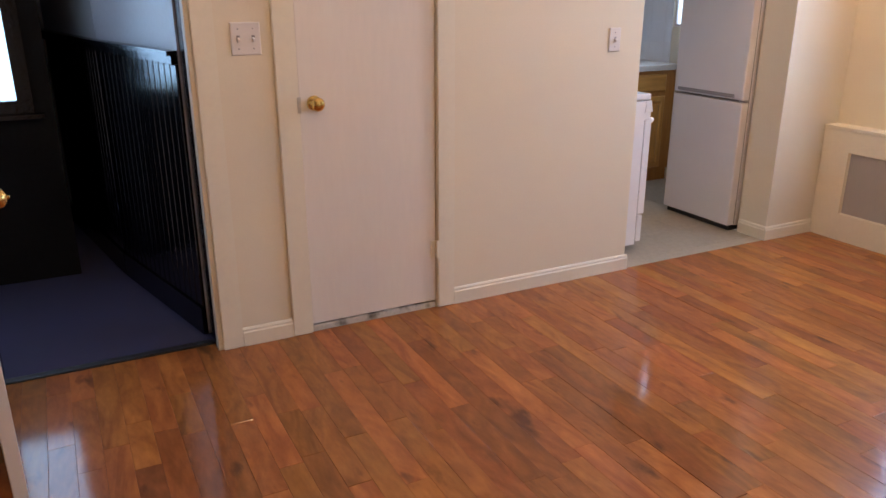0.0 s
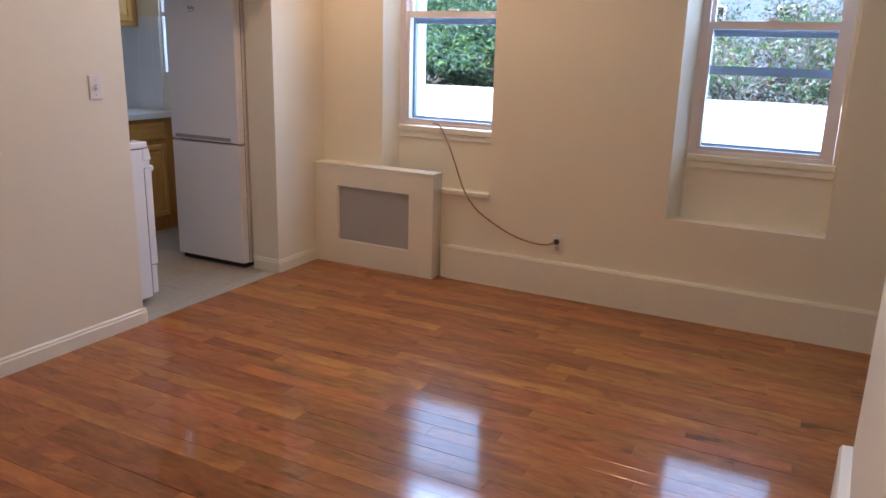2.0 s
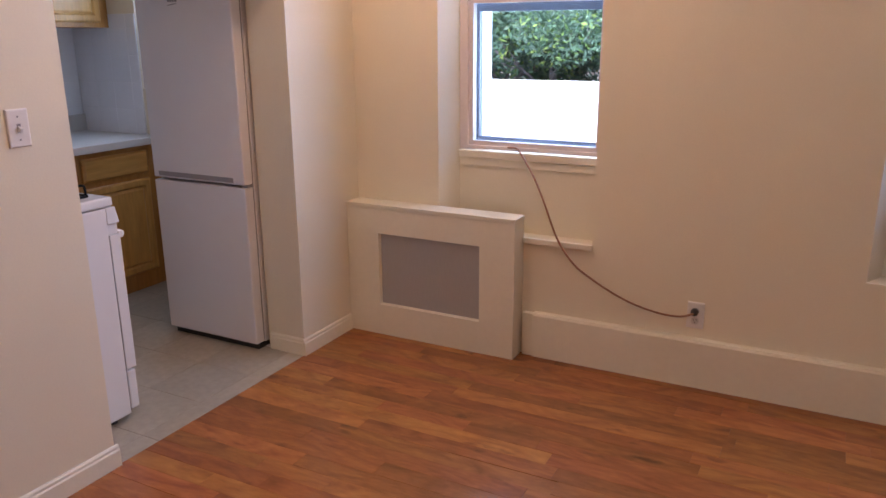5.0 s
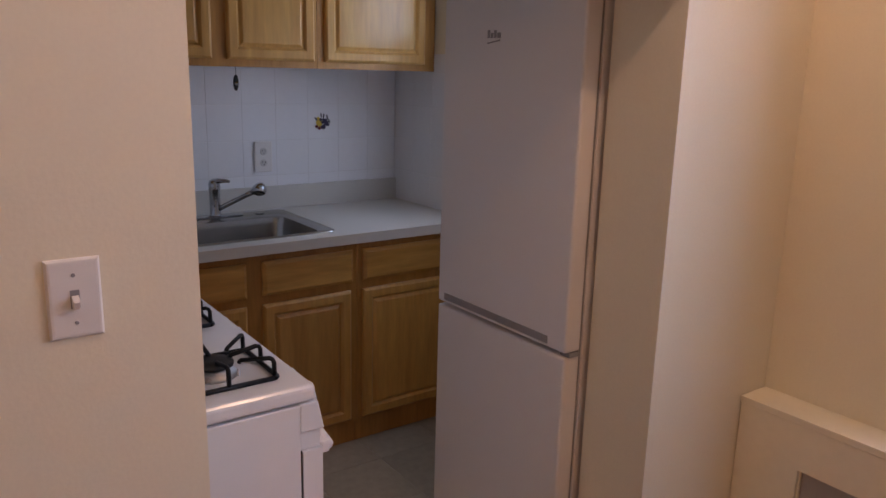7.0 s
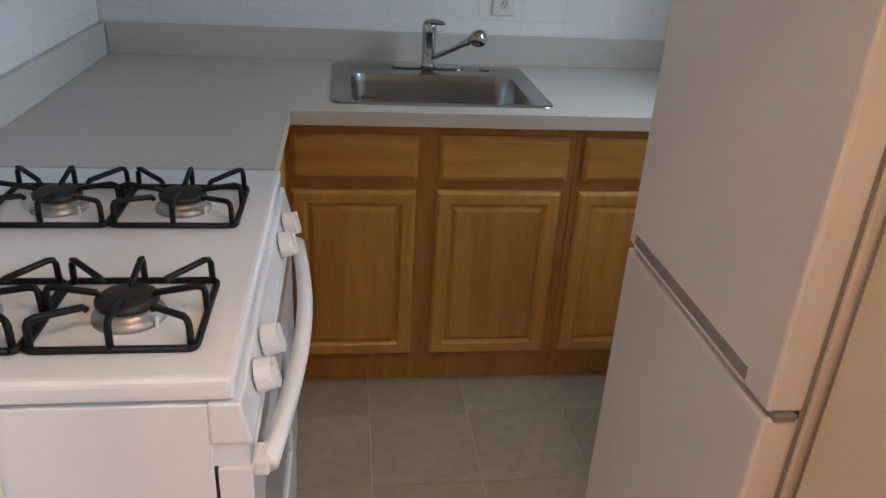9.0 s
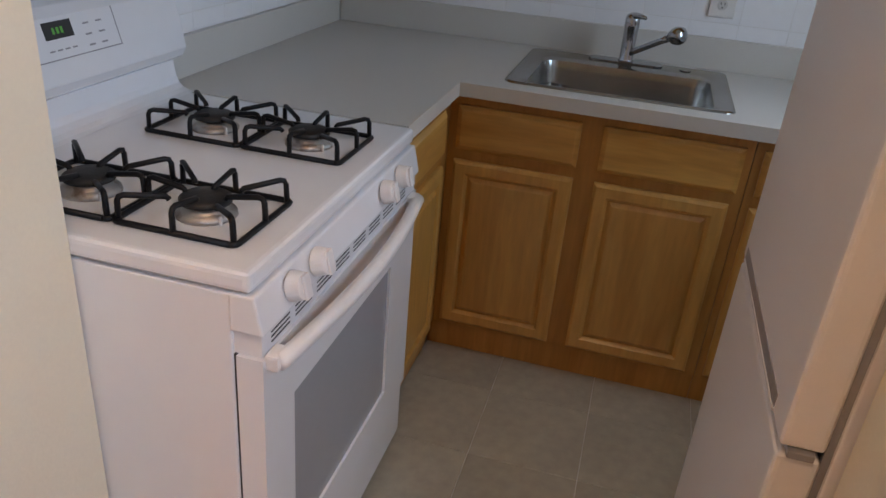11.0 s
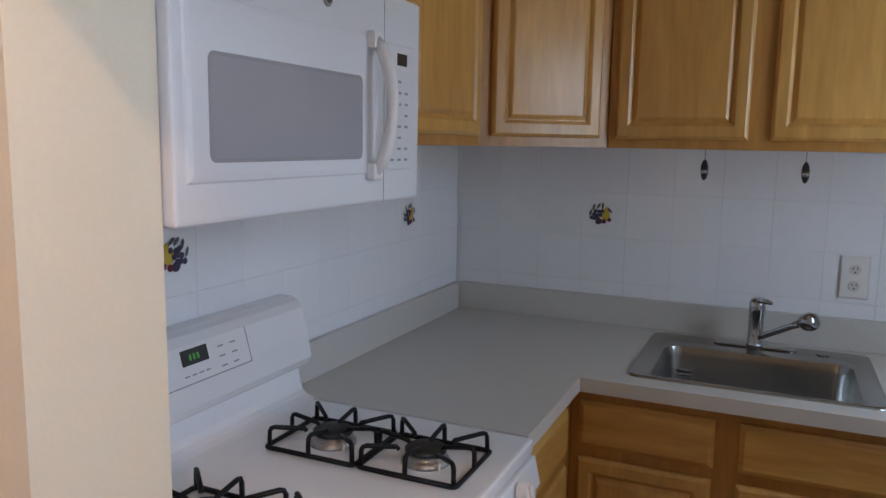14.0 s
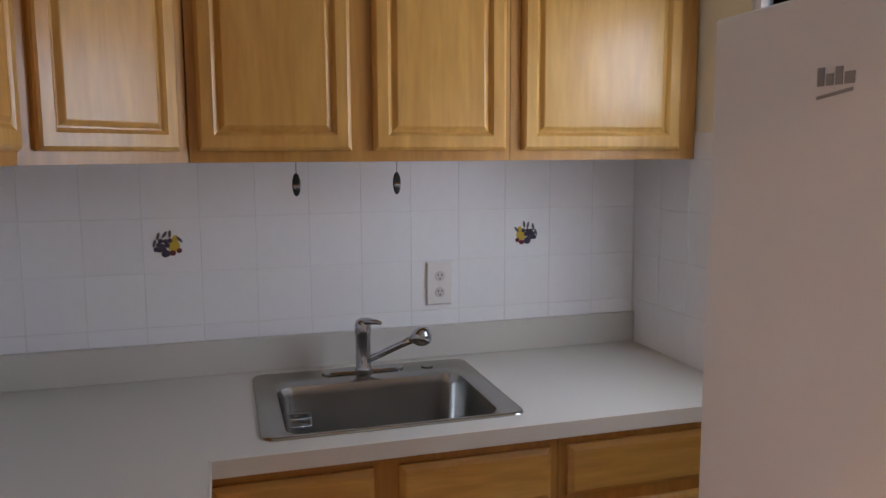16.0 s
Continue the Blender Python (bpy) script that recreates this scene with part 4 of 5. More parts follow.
def grate(cx, cy, hx_, hy_):
    """A wire grate over one burner: a frame of bar, four fingers from its sides and four from its corners, all bent in towards the burner."""
    g = thing("burner_grate", (cx, cy, CT), "black enamelled wire grate lying over a gas burner", "grate", group="burner grates")
    z, r, top = CT + 0.0056, 0.0052, CT + 0.046
    ring = [Vector(p) for p in rounded(cx, cy, hx_, hy_, 0.010, z, 3)]
    part("frame", tube(ring + [ring[0]], r, 8), IRON, g, smooth=True)
    for dx, dy, gap in ((1, 0, 0.028), (-1, 0, 0.028), (0, 1, 0.040), (0, -1, 0.040), (1, 1, 0.060), (1, -1, 0.060), (-1, 1, 0.060), (-1, -1, 0.060)):
        k = 0.94 if dx and dy else 1.0
        foot = Vector((cx + dx * hx_ * k, cy + dy * hy_ * k, z))
        way = Vector((cx, cy, z)) - foot
        span = way.length
        way.normalize()
        lift = Vector((0, 0, top - z))
        dip = Vector((0, 0, 0.009))
        part("finger", tube([foot, foot + lift * 0.80 + way * 0.001, foot + lift * 0.95 + way * 0.004, foot + lift + way * 0.011, foot + lift - dip + way * (span - gap), foot + lift - dip * 1.6 + way * (span - gap + 0.004)], r * 0.95, 8), IRON, g, smooth=True)
    return g


for bx_ in (-0.3695, -0.7605):
    for by_ in (-1.477, -1.6945):
        burner(bx_, by_)
        grate(bx_, by_, 0.0935, 0.105)

# ---- microwave ----
M0, M1, MF, MZ0, MZ1 = -0.946, -0.216, -1.592, 1.428, 1.838
mw = thing("microwave", (-0.57, -1.8, MZ0), "white over-the-range microwave oven under the cabinet", "microwave")
part("body", box((M0, STOVE_Y + 0.012, MZ0), (M1, MF - 0.03, MZ1), 0.004), MWHITE, mw)
part("front", box((M0, MF - 0.029, MZ0 + 0.001), (M1, MF, MZ1 - 0.001), 0.008, 3), MWHITE, mw)
md = part("door", panel(0.515, 0.258, [(0, 0), (0.003, 0.003), (0.012, 0.004), (0.045, 0.004)], face_plus_y(-0.236, MF, 1.487)), MWHITE, mw, "pale door panel")
part("door_window", loft([[face_plus_y(-0.489, MF + 0.0042, 1.5925) @ Vector(p) for p in rounded(0, 0, 0.206 - q, 0.0735 - q, 0.012, h_)] for q, h_ in ((0, 0), (0.002, 0.0012), (0.004, 0.0012))]), MWGLASS, md, "grey screened glass window")
# the edge shadow of the door window, put in as a grey rim
part("window_shadow_rim", loft([[face_plus_y(-0.489, MF + 0.0041, 1.5925) @ Vector(p) for p in rounded(0, 0, 0.209 - q, 0.0765 - q, 0.013, h_)] for q, h_ in ((0, 0), (0.001, 0.0006))]), GREYP, md, "grey rim standing in for the shadow at the window's edge")
hp = [(-0.733 - 0.004 * math.sin(math.pi * k / 12), MF + 0.012 + 0.034 * math.sin(math.pi * k / 12) ** 0.6, 1.492 + 0.246 * k / 12) for k in range(13)]
part("handle", tube(hp, [0.011] + [0.0125] * 11 + [0.011], 10), PLASTIC, md, "white bowed door handle", smooth=True)
for z in (1.492, 1.738):
    part("handle_foot", box((-0.752, MF, z - 0.016), (-0.716, MF + 0.02, z + 0.016), 0.005), PLASTIC, md)
kpd = part("keypad", panel(0.115, 0.252, [(0, 0), (0.002, 0.002), (0.004, 0.0025)], face_plus_y(-0.797, MF, 1.492)), MWHITE, mw, "pale keypad panel")
part("display", panel(0.042, 0.024, [(0, 0), (0, 0.001)], face_plus_y(-0.838, MF + 0.0025, 1.702)), DARKP, kpd, "black display")
for r_ in range(8):
    for c_ in range(3):
        if (r_ * 3 + c_) % 5 != 3:
            part("key_mark", panel(0.014, 0.005, [(0, 0), (0, 0.0005)], face_plus_y(-0.812 - 0.03 * c_, MF + 0.0026, 1.51 + 0.0225 * r_)), GREYP, kpd)
part("badge", lathe([(0.014, 0), (0.014, 0.002), (0.011, 0.003)], face_plus_y(-0.585, MF, 1.789), 20), GREYP, mw, "grey round badge")
part("badge_ring", lathe([(0.0085, 0), (0.0085, 0.001)], face_plus_y(-0.585, MF + 0.003, 1.789), 20), DARKP, mw)
part("seam", box((-0.788, MF + 0.0002, MZ0 + 0.004), (-0.7865, MF + 0.0008, MZ1 - 0.004)), GREYP, mw)
part("underside_vent", box((M0 + 0.05, -1.93, MZ0 - 0.004), (M1 - 0.05, -1.66, MZ0 + 0.001)), GREYP, mw, "grey grease filter")

# ---- refrigerator ----
F0, F1, FF = -0.810, -0.229, -0.589
fr = thing("refrigerator", (-0.52, -0.26, 0), "tall white bottom-freezer refrigerator with recessed grips", "refrigerator")
part("body", box((F0 + 0.004, FF + 0.068, 0.03), (F1 - 0.004, 0.05, 1.748), 0.004), FRIDGEP, fr)
part("plinth", box((F0 + 0.015, FF + 0.03, 0.0), (F1 - 0.015, 0.04, 0.0295)), DARKP, fr, "dark plinth")
lo = part("lower_door", box((F0, FF, 0.036), (F1, FF + 0.057, 0.812), 0.009, 3), FRIDGEP, fr)
hi = part("upper_door", box((F0, FF, 0.824), (F1, FF + 0.057, 1.752), 0.009, 3), FRIDGEP, fr)
part("grip", box((-0.775, FF - 0.0015, 0.834), (-0.297, FF + 0.004, 0.856), 0.001), GREYP, hi, "mauve-grey recessed grip strip")
part("grip_lip", box((-0.775, FF - 0.003, 0.829), (-0.297, FF + 0.002, 0.8338), 0.001), FRIDGEP, hi)
part("seal", box((F0 + 0.008, FF + 0.0575, 0.04), (F1 - 0.008, FF + 0.0675, 1.746)), GREYP, fr, "grey door seal")
part("hinge", box((F1 - 0.03, FF + 0.012, 0.8125), (F1 + 0.006, FF + 0.045, 0.8235), 0.002), GREYP, fr, "grey middle hinge")
lg = face_minus_y(-0.603, FF - 0.0004, 1.628)
for u, v, w_, h_ in ((0.0, 0.004, 0.011, 0.022), (0.014, 0.004, 0.011, 0.014), (0.028, 0.004, 0.011, 0.021), (0.042, 0.004, 0.015, 0.014)):
    part("badge", panel(w_, h_, [(0, 0), (0, 0.0008)], lg @ pose(0, 0, 0, 0, 0, 0) @ Matrix.Translation((u, v + 0.006, 0))), GREYP, hi, "plain grey badge shape")
part("badge", panel(0.056, 0.004, [(0, 0), (0, 0.0008)], lg @ Matrix.Translation((0, -0.006, 0)) @ pose(0, 0, 0, 0, 0, 8)), GREYP, hi, "plain grey badge stroke")

# ---- living room ----
rc = thing("radiator_cover", (0.45, -0.05, 0), "cream painted wooden radiator cover with grey grille", "radiator cover")
RX0, RX1, RF = 0.004, 0.918, -0.116
part("front", grid_solid([RX0, RX1], [0.0, 0.664], [(0.186, 0.742, 0.163, 0.538)], ON_Y, RF, RF + 0.02), TRIM, rc)
part("side", box((RX1 - 0.02, RF + 0.0205, 0.0), (RX1, -0.001, 0.664)), TRIM, rc)
part("lid", box((RX0 - 0.002, RF - 0.003, 0.6655), (RX1 + 0.003, -0.001, 0.684), 0.0015), TRIM, rc)
part("grille", box((0.175, RF + 0.0205, 0.15), (0.755, RF + 0.025, 0.55)), GRILLE, rc, "grey perforated metal grille")
for a, b in (((0.186, RF + 0.012, 0.163), (0.742, RF + 0.02, 0.167)), ((0.186, RF + 0.012, 0.534), (0.742, RF + 0.02, 0.538)), ((0.186, RF + 0.012, 0.1675), (0.190, RF + 0.02, 0.5335)), ((0.738, RF + 0.012, 0.1675), (0.742, RF + 0.02, 0.5335))):
    part("bead", box(a, b), TRIM, rc)

cd = thing("door_1", (-0.02, -3.077, 0.03), "white flush closet door, closed, with brass knob", "door", kind="structure")
part("leaf", box((-0.045, -3.387, 0.034), (-0.004, -2.769, 2.04), 0.003), DOORP, cd)


def door_knob(m, parent):
    k = part("knob", lathe([(0.031, 0), (0.031, 0.004), (0.026, 0.008), (0.014, 0.011), (0.011, 0.03), (0.016, 0.036), (0.026, 0.042), (0.029, 0.052), (0.026, 0.062), (0.016, 0.068), (0.006, 0.069)], m, 24), BRASS, parent, "polished brass knob", smooth=True)
    part("key_button", lathe([(0.006, 0.069), (0.006, 0.073), (0.004, 0.074)], m, 12), BRASS, k)


door_knob(face_plus_x(-0.004, -3.325, 1.02), cd)
part("latch_plate", box((-0.002, -3.402, 0.985), (0.019, -3.3875, 1.05), 0.001), SADDLE, cd, "tarnished latch plate")
for z in (0.255, 1.72):
    hg = part("hinge", lathe([(0.009, 0), (0.009, 0.085)], pose(0.009, -2.767, z), 12), TRIM, cd, "painted hinge barrel")
    part("hinge_leaf", box((-0.0035, -2.795, z), (0.003, -2.7705, z + 0.085), 0.001), TRIM, hg)
structure("closet_saddle", box((-0.19, -3.386, -0.01), (-0.003, -2.769, 0.026), 0.004), SADDLE, "worn dirty marble saddle under the closet door", "threshold")

# ---- hall ----
structure("hall_floor", box((-3.4, -6.6, -0.12), (-0.091, -3.2, -0.004)), CARPET, "dark navy hall carpet", "carpet")
structure("hall_saddle", box((-0.115, HALL_L, -0.004), (-0.075, HALL_R, 0.008), 0.003), DARKP, "dark metal threshold strip", "threshold")
for nm, y0, y1 in (("hall_jamb_a", HALL_R - 0.018, HALL_R), ("hall_jamb_b", HALL_L, HALL_L + 0.018)):
    structure(nm, box((-0.195, y0, 0.0), (-0.06, y1, 2.06)), BLACKP, "black painted hall door jamb", "trim")
    structure(nm + "_inner", box((-0.059, y0, 0.0), (0.0, y1, 2.06)), TRIM, "cream painted door jamb, chipped", "trim")


def wainscot(name, a, b, label):
    """A plastered wall from a to b with a dado of narrow black boards, a rail and a base."""
    a, b = Vector((*a, 0)), Vector((*b, 0))
    way = (b - a).normalized()
    out_ = Vector((-way.y, way.x, 0))
    m = Matrix(((way.x, 0, out_.x, a.x), (way.y, 0, out_.y, a.y), (0, 1, 0, 0), (0, 0, 0, 1)))
    length = (b - a).length
    w = tagged(part_free("wall_" + name, panel_box(length, 2.62, -0.10, 0.0, m), HALLP), label, "wall", kind="structure")
    board = panel(0.058, 1.05, [(0, 0), (0, 0.009), (0.004, 0.013)], Matrix.Identity(4))
    me = bpy.data.meshes.new("board")
    board.to_mesh(me)
    board.free()
    me.materials.append(BLACKP)
    for k in range(int(length / 0.061)):
        o = new("board", me)
        o.matrix_basis = m @ Matrix.Translation((0.061 * k + 0.001, 0.13, 0.0005))
        o.parent = w
    for nm, z0, z1, d in (("base", 0.0, 0.128, 0.022), ("rail", 1.182, 1.215, 0.03), ("rail_cap", 1.216, 1.235, 0.045)):
        o = part_free(nm, panel_box(length, z1 - z0, 0.0005, d, m @ Matrix.Translation((0, z0, 0))), BLACKP)
        o.parent = w
    return w


def part_free(name, bm, material):
    return obj(name, bm, material)


def panel_box(w, h, d0, d1, m):
    bm = bmesh.new()
    add_box(bm, (0, 0, d0), (w, h, d1))
    bm.transform(m)
    bmesh.ops.recalc_face_normals(bm, faces=bm.faces)
    return bm


wainscot("hall_north", (-0.196, -3.815), (-1.157, -4.05), "hall wall with glossy black beadboard dado")
wainscot("hall_north_far", (-1.16, -4.052), (-2.42, -4.27), "hall wall with glossy black beadboard dado")
structure("wall_hall_west", grid_solid([-6.6, -4.286], [-0.05, 2.62], [(-5.2, -4.42, 0.92, 2.1)], ON_X, -1.42, -1.30), BLACKM, "black painted hall wall with a bright window", "wall")
structure("wall_hall_end", box((-2.56, -4.6, -0.05), (-2.43, -4.0, 2.62)), HALLP, "pale wall at the end of the hall", "wall")
structure("wall_hall_south", box((-2.56, -6.75, -0.05), (-0.2, -6.6, 2.62)), HALLP, "pale hall wall", "wall")
structure("wall_hall_fill", box((-0.9, -3.78, -0.05), (-0.2, -3.70, 2.62)), HALLP, "pale wall between hall and closet", "wall")
structure("ceiling_hall", box((-2.56, -6.75, 2.62), (-0.2, -3.0, 2.75)), CEIL, "white hall ceiling", "ceiling")
structure("wall_hall_return", box((-2.43, -4.36, -0.05), (-1.42, -4.288, 2.62)), BLACKP, "black painted hall return wall", "wall")
structure("backdrop_hall", box((-1.92, -5.9, 0.3), (-1.90, -4.37, 2.6)), glow("hall_daylight", (0.50, 0.85, 1.0), 0.7), "plain bright daylight outside the hall window", "sky")
hw = thing("window_4", (-1.30, -4.8, 0.92), "tall hall window in a glossy black frame", "window", kind="structure")
part("window_frame", grid_solid([-5.24, -4.375], [0.88, 2.15], [(-5.17, -4.445, 0.945, 2.07)], ON_X, -1.33, -1.275), BLACKP, hw, "glossy black window frame")
hpn = part("pane", box((-1.352, -5.17, 0.945), (-1.348, -4.445, 2.07)), PANE, hw)
hpn.visible_shadow = False
part("window_sill", box((-1.299, -5.28, 0.855), (-1.23, -4.33, 0.879), 0.003), BLACKP, hw)

ed = thing("door_2", (0.0, HALL_L + 0.02, 0), "cream entry door standing open into the room", "door", kind="structure")
swing = Matrix.Translation((0.012, HALL_L - 0.005, 0)) @ pose(0, 0, 0, 0, 0, 7.5)
lf = box((0.0, -0.02, 0.012), (0.79, 0.02, 2.05), 0.003)
lf.transform(swing)
leaf = part("leaf", lf, DOORP, ed)
door_knob(swing @ face_plus_y(0.735, 0.02, 0.93) @ Matrix.Diagonal((1, 1, 1.4, 1)), leaf)
door_knob(swing @ face_minus_y(0.725, -0.02, 0.98), leaf)

for xy in (LAMP_XY, ENTRY_XY):
    cl = thing("ceiling_light", (*xy, H), "plain ceiling lamp holder with a bare bulb", "lamp", group="ceiling lights")
    part("canopy", lathe([(0.06, 0), (0.06, -0.02), (0.035, -0.05), (0.03, -0.075)], pose(*xy, H), 28), TRIM, cl)


# ---- outdoors ----
structure("ground", box((-1500, -1500, -0.9), (1500, 3000, -0.7)), SOIL, "bare ground reaching the horizon", "ground")
structure("flat_roof", grid_solid([-22, 22], [0.45, 13.2], [], ON_Z, -0.7, 0.46), ROOFW, "white coated flat roof outside the windows", "roof")
structure("roof_edge", box((-22, 13.2, -0.7), (22, 13.35, 0.50), 0.02), ROOFW, "white roof edge", "roof")


def leaves(name, spots, count, size, material, parent, seed):
    """Many small folded leaves strewn through clumps (x, y, z, radius)."""
    rg = np.random.default_rng(seed)
    verts, faces = [], []
    for _ in range(count):
        x, y, z, r = spots[rg.integers(len(spots))]
        d = rg.normal(size=3)
        d *= r * rg.uniform(0.35, 1.0) / np.linalg.norm(d)
        c = np.array((x, y, z)) + d
        a = rg.normal(size=3)
        a /= np.linalg.norm(a)
        b = np.cross(a, rg.normal(size=3))
        b /= np.linalg.norm(b)
        n_ = np.cross(a, b)
        s = size * rg.uniform(0.6, 1.3)
        i = len(verts)
        verts += [c - a * s, c + b * s * 0.38 + n_ * s * 0.12, c + a * s, c - b * s * 0.38 + n_ * s * 0.12]
        faces += [(i, i + 1, i + 2), (i, i + 2, i + 3)]
    me = bpy.data.meshes.new(name)
    me.from_pydata([tuple(v) for v in verts], [], faces)
    me.materials.append(material)
    ob = new(name, me)
    adopt(ob, parent)
    ob["kind"] = "stuff"
    return ob


def limbs(bm, p, way, length, r, depth, rnd, tips):
    q = p + way * length
    mid = p + way * length * 0.5 + Vector((rnd.uniform(-1, 1), rnd.uniform(-1, 1), rnd.uniform(-1, 1))) * length * 0.08
    tube([p, mid, q], [r, r * 0.8, r * 0.62], 5, bm)
    tips.append((q.x, q.y, q.z))
    if depth:
        for _ in range(rnd.choice((2, 3, 3))):
            d = (way + Vector((rnd.uniform(-1, 1), rnd.uniform(-1, 1), rnd.uniform(-0.5, 0.7))) * 0.75).normalized()
            limbs(bm, p + (q - p) * rnd.uniform(0.55, 1.0), d, length * rnd.uniform(0.6, 0.82), r * 0.58, depth - 1, rnd, tips)


def tree(x, y, height, seed, label, leaf_sets, spread, name="tree"):
    rnd = random.Random(seed)
    t = thing(name, (x, y, -0.7), label, "tree")
    bm, tips = bmesh.new(), []
    base = Vector((x, y, -0.75))
    top = Vector((x + rnd.uniform(-0.2, 0.2), y, height * 0.35 - 0.7))
    tube([base, (base + top) / 2 + Vector((0.05, 0, 0)), top], [0.13, 0.10, 0.085], 8, bm)
    for k in range(6):
        a = 2 * math.pi * k / 6 + rnd.uniform(-0.4, 0.4)
        limbs(bm, base + (top - base) * rnd.uniform(0.45, 1.0), Vector((math.cos(a) * spread, math.sin(a) * spread, rnd.uniform(0.35, 1.0))).normalized(), height * 0.27, 0.05, 3, rnd, tips)
    part("trunk", bm, BARK, t)
    for count, size, material, rad in leaf_sets:
        spots = [(*p, rad * rnd.uniform(0.6, 1.2)) for p in tips]
        leaves("crown", spots, count, size, material, t, seed + count)
    return t


for k, (x, y) in enumerate(((-9.6, 15.4), (-7.8, 14.9), (-6.0, 15.6), (-4.3, 15.0), (-2.6, 15.8))):
    tree(x, y, 4.4 + 0.4 * (k % 2), 30 + k, "dense green broadleaf tree behind the flat roof", [(15000, 0.085, LEAF, 0.64), (2600, 0.09, LEAFY, 0.6)], 0.9)
for k, (x, y) in enumerate(((-0.6, 15.2), (1.0, 14.7), (2.6, 15.3), (4.3, 14.9), (6.0, 15.5))):
    tree(x, y, 3.7 + 0.3 * (k % 3), 60 + k, "half-bare autumn tree with brown and green leaves", [(1600, 0.05, LEAFB, 0.6), (3600, 0.055, LEAF, 0.6), (900, 0.06, LEAFY, 0.5), (2200, 0.06, BARK, 0.7)], 1.1)
hg_ = thing("hedge", (0, 18.5, -0.7), "dark green hedge on the rising ground", "hedge", kind="stuff")
leaves("foliage", [(x * 0.8 - 16, 18.2 + 0.5 * math.sin(x * 2.1), z, 0.75) for x in range(19) for z in (-0.3, 0.5, 1.3)], 9000, 0.13, LEAF, hg_, 5)
leaves("dry_foliage", [(x * 0.8 - 3, 17.8 + 0.5 * math.sin(x * 1.7), z, 0.7) for x in range(14) for z in (-0.2, 0.5, 1.2)], 5200, 0.075, LEAFB, hg_, 6)
leaves("mixed_foliage", [(x * 0.8 - 3, 18.3, z, 0.7) for x in range(14) for z in (-0.2, 0.4)], 6000, 0.075, LEAF, hg_, 7)

hs = thing("neighbour_house", (3, 30, -0.7), "pale blue clapboard house far behind the trees", "house")
part("wall", boxes(((-4, 28, -0.7), (12, 36, 4.6))), SIDING, hs)
part("roof", prism([(27.6, 4.6), (36.4, 4.6), (32, 6.3)], lambda u, v, d: (d, u, v), -4.4, 12.4), STORM, hs, "grey shingle roof")
for x in (-2.4, 0.4, 3.2, 6.0, 8.8):
    wdw = part("window", box((x, 27.93, 1.6), (x + 1.0, 27.99, 3.3)), VINYLW, hs)
    part("pane", boxes(((x + 0.1, 27.91, 1.7), (x + 0.9, 27.925, 2.42)), ((x + 0.1, 27.91, 2.48), (x + 0.9, 27.925, 3.2))), DARKP, wdw)


# ---- pieces of wall and floor, last ----
def piece_mesh(name, w, d, h, material, e=0.0009):
    """A flat piece, w by d, its top at 0, with eased top edges."""
    bm = bmesh.new()
    lo = [bm.verts.new(c) for c in ((0, 0, -h), (w, 0, -h), (w, d, -h), (0, d, -h))]
    mid = [bm.verts.new(c) for c in ((0, 0, -e), (w, 0, -e), (w, d, -e), (0, d, -e))]
    top = [bm.verts.new(c) for c in ((e, e, 0), (w - e, e, 0), (w - e, d - e, 0), (e, d - e, 0))]
    for p, q in ((lo, mid), (mid, top)):
        for s in range(4):
            bm.faces.new((p[s], p[(s + 1) % 4], q[(s + 1) % 4], q[s]))
    bm.faces.new(top)
    me = bpy.data.meshes.new(name)
    bm.normal_update()
    bm.to_mesh(me)
    bm.free()
    me.materials.append(material)
    return me


pieces = {}


def piece(name, w, d, h, material, m, parent):
    key = (name, round(w, 3), round(d, 3))
    if key not in pieces:
        pieces[key] = piece_mesh(name, w, d, h, material)
    o = new(name, pieces[key])
    o.matrix_basis = m
    o.parent = parent
    return o


# oak strip floor, boards along x
floor = bpy.data.objects["floor"]
rnd = random.Random(11)
PITCH, boards = 0.083, []
row, y = 0, -6.3
while y < -0.002:
    x0 = -0.074 if HALL_L < y + 0.04 < HALL_R else 0.0005
    if y + PITCH > OPEN_L and y < OPEN_R:
        x0 = 0.0005
    x = x0
    cut = rnd.uniform(0.15, 0.9)
    while x < 5.7:
        ln = cut if x == x0 else rnd.choice((0.3, 0.4, 0.45, 0.5, 0.6, 0.7, 0.8, 0.9, 1.1))
        ln = round(min(ln, 5.7 - x), 2)
        if ln < 0.03:
            break
        boards.append((x, y, ln, min(PITCH, -0.001 - y)))
        x += ln
    y += PITCH
    row += 1
near = [b for b in boards if b[0] < 3.7 and b[0] + b[2] < 4.4 and b[1] > -4.3]
near.sort(key=lambda b: math.hypot(b[0] + b[2] / 2 - 1.9, (b[1] + 2.2) * 0.8))
keep = set(near[:300])
for x, y, ln, wd in boards:
    z = rnd.uniform(-0.0004, 0.0004)
    if (x, y, ln, wd) in keep:
        piece("floor_board", ln - 0.0002, wd - 0.0002, 0.017, FLOORW, pose(x, y, z, rnd.gauss(0, 0.14), rnd.gauss(0, 0.05)), floor)
restv, restf = [], []
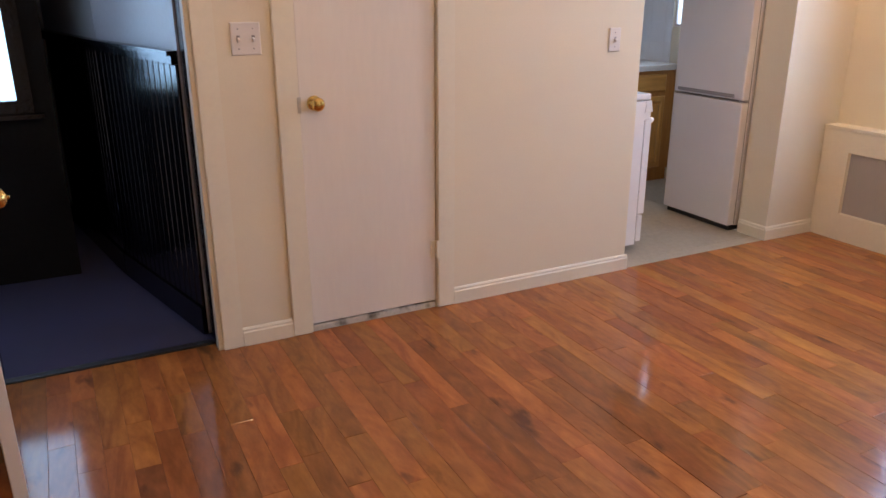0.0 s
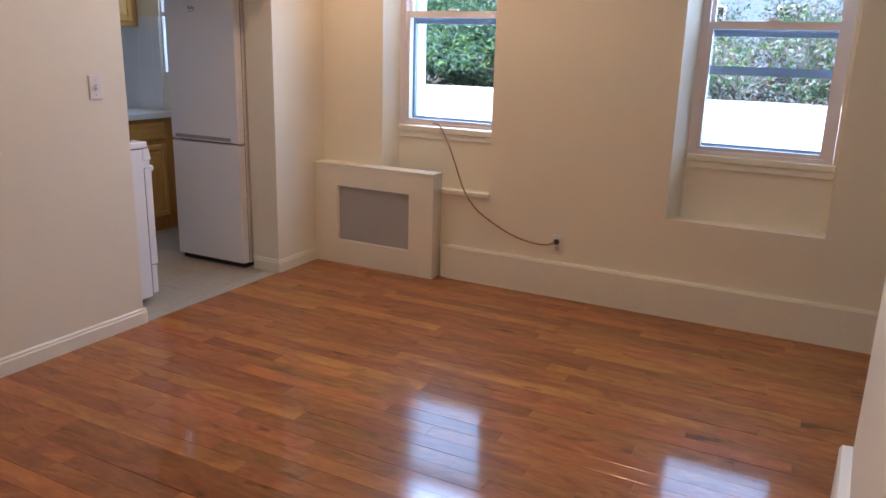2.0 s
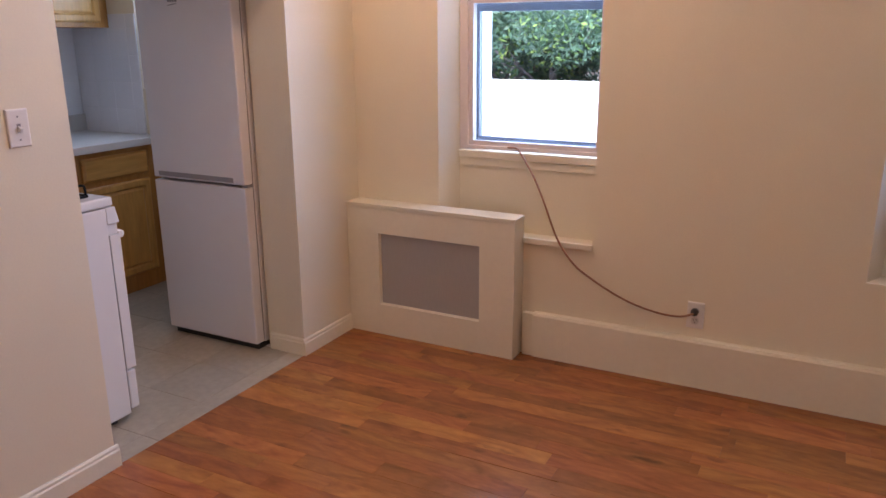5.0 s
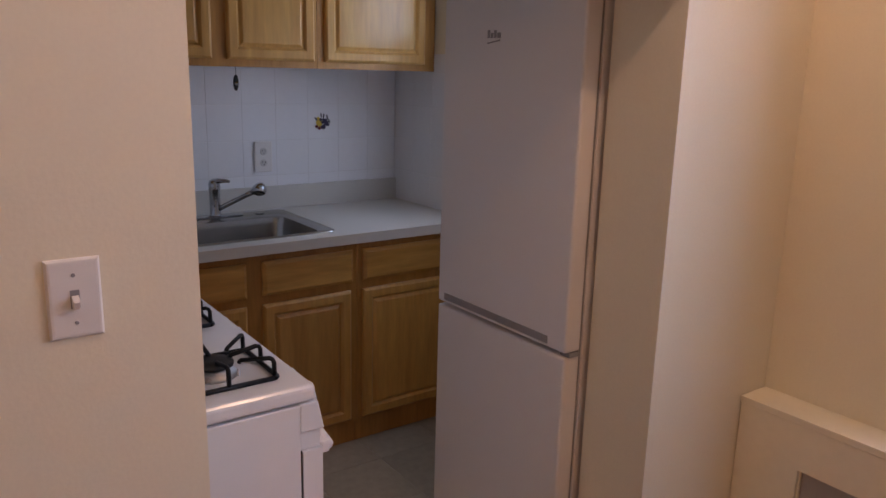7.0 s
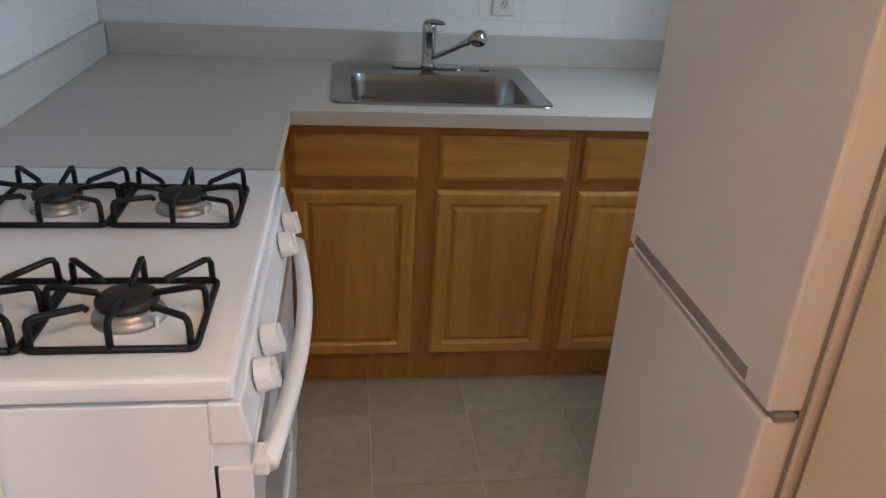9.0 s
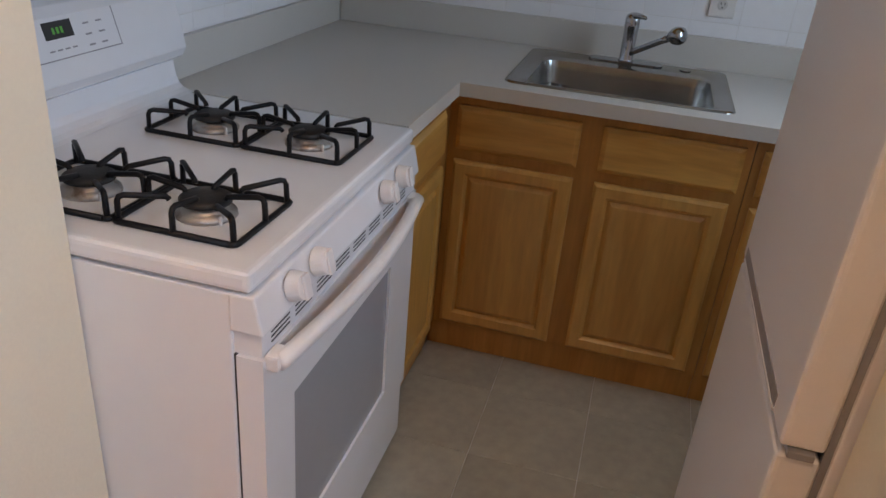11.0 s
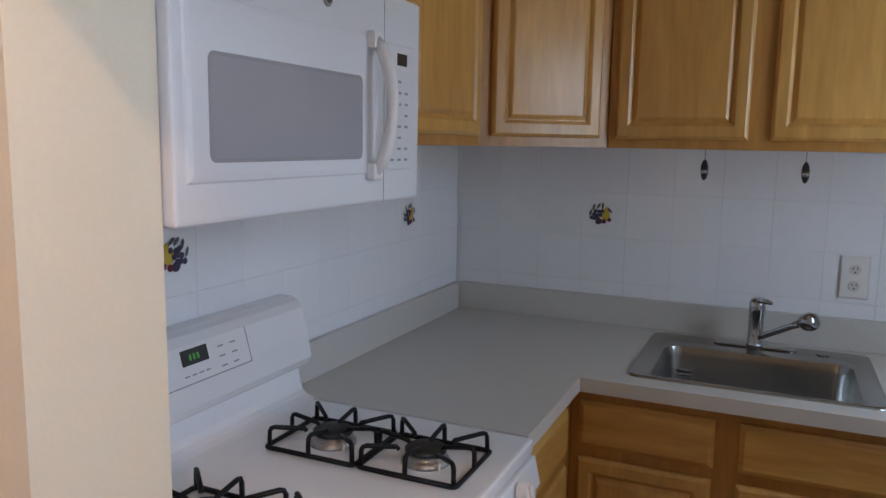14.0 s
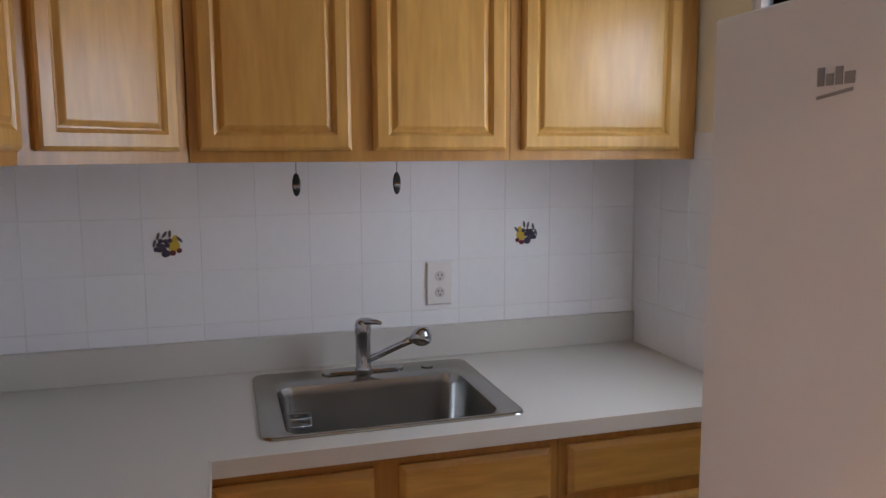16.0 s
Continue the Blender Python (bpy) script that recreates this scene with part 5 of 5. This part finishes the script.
for x, y, ln, wd in boards:
    if (x, y, ln, wd) in keep:
        continue
    w_, d_, e = ln - 0.0002, wd - 0.0002, 0.0009
    i = len(restv)
    for z, q in ((-0.017, 0), (-e, 0), (0, e)):
        restv += [(x + q, y + q, z), (x + w_ - q, y + q, z), (x + w_ - q, y + d_ - q, z), (x + q, y + d_ - q, z)]
    for a in (0, 4):
        restf += [(i + a + s, i + a + (s + 1) % 4, i + a + 4 + (s + 1) % 4, i + a + 4 + s) for s in range(4)]
    restf.append((i + 8, i + 9, i + 10, i + 11))
me = bpy.data.meshes.new("floor_boards")
me.from_pydata(restv, [], restf)
me.materials.append(FLOORW)
far_boards = new("floor_boards", me)
far_boards.parent = floor
far_boards["kind"] = "stuff"

# kitchen floor tiles
kf = bpy.data.objects["floor_kitchen"]
for i in range(-2, 7):
    for j in range(-4, 4):
        x0, y0 = max(-0.0895 - 0.305 * (i + 1), SINK_X), max(-1.111 + 0.306 * j, STOVE_Y)
        x1, y1 = min(-0.0895 - 0.305 * i, 0.0), min(-1.111 + 0.306 * (j + 1), KIT_Y)
        if y0 < OPEN_L < y1 and x1 > -0.1:
            y0 = OPEN_L
        if x1 > -0.1 and (y1 < OPEN_L + 0.01 or y0 > OPEN_R - 0.01):
            continue
        if x1 > -0.1:
            y1 = min(y1, OPEN_R)
        if x1 - x0 > 0.02 and y1 - y0 > 0.02:
            piece("floor_tile", x1 - x0 - 0.0014, y1 - y0 - 0.0014, 0.002, VINYL, pose(x0 + 0.001, y0 + 0.001, 0.0), kf)

# wall tiles
for nm, a, b in (("tile_bed_west", (SINK_X, STOVE_Y + 0.001, 0.9), (SINK_X + 0.0068, KIT_Y - 0.001, 1.62)), ("tile_bed_south", (SINK_X + 0.007, STOVE_Y, 0.9), (-0.214, STOVE_Y + 0.0068, 1.62)), ("tile_bed_north", (SINK_X + 0.007, KIT_Y - 0.0068, 0.9), (KW[0] - 0.002, KIT_Y, 1.62))):
    structure(nm, box(a, b), GROUT, "pale grout bed behind the wall tiles", "wall")
TP = 0.1575
rows = [(0.905, 1.064)] + [(1.066 + 0.1585 * k, 1.066 + 0.1585 * (k + 1) - 0.0013) for k in range(3)] + [(1.5415, 1.62)]


def tile_wall(parent, spans, m_at):
    uneven = random.Random(21)
    for u0, u1 in spans:
        for z0, z1 in rows:
            piece("wall_tile", u1 - u0 - 0.0016, z1 - z0, 0.0018, TILE, m_at(u0, z0) @ pose(0, 0, 0, uneven.gauss(0, 0.08), uneven.gauss(0, 0.08)), parent)


def spans(first, last, anchor):
    k = math.ceil((first - anchor) / TP)
    cuts = [first]
    while anchor + k * TP < last - 0.01:
        if anchor + k * TP > first + 0.01:
            cuts.append(anchor + k * TP)
        k += 1
    cuts.append(last)
    return list(zip(cuts, cuts[1:]))


tile_wall(bpy.data.objects["wall_kitchen_west"], spans(STOVE_Y + 0.009, KIT_Y - 0.009, -1.195), lambda u, z: face_plus_x(SINK_X + 0.008, u, z))
tile_wall(bpy.data.objects["wall_kitchen_south"], spans(0.2145, -SINK_X - 0.009, 0.195 + 0.03), lambda u, z: face_plus_y(-u, STOVE_Y + 0.008, z))
tile_wall(bpy.data.objects["wall_kitchen_north"], spans(SINK_X + 0.009, KW[0] - 0.002, SINK_X + 0.009), lambda u, z: face_minus_y(u, KIT_Y - 0.008, z))
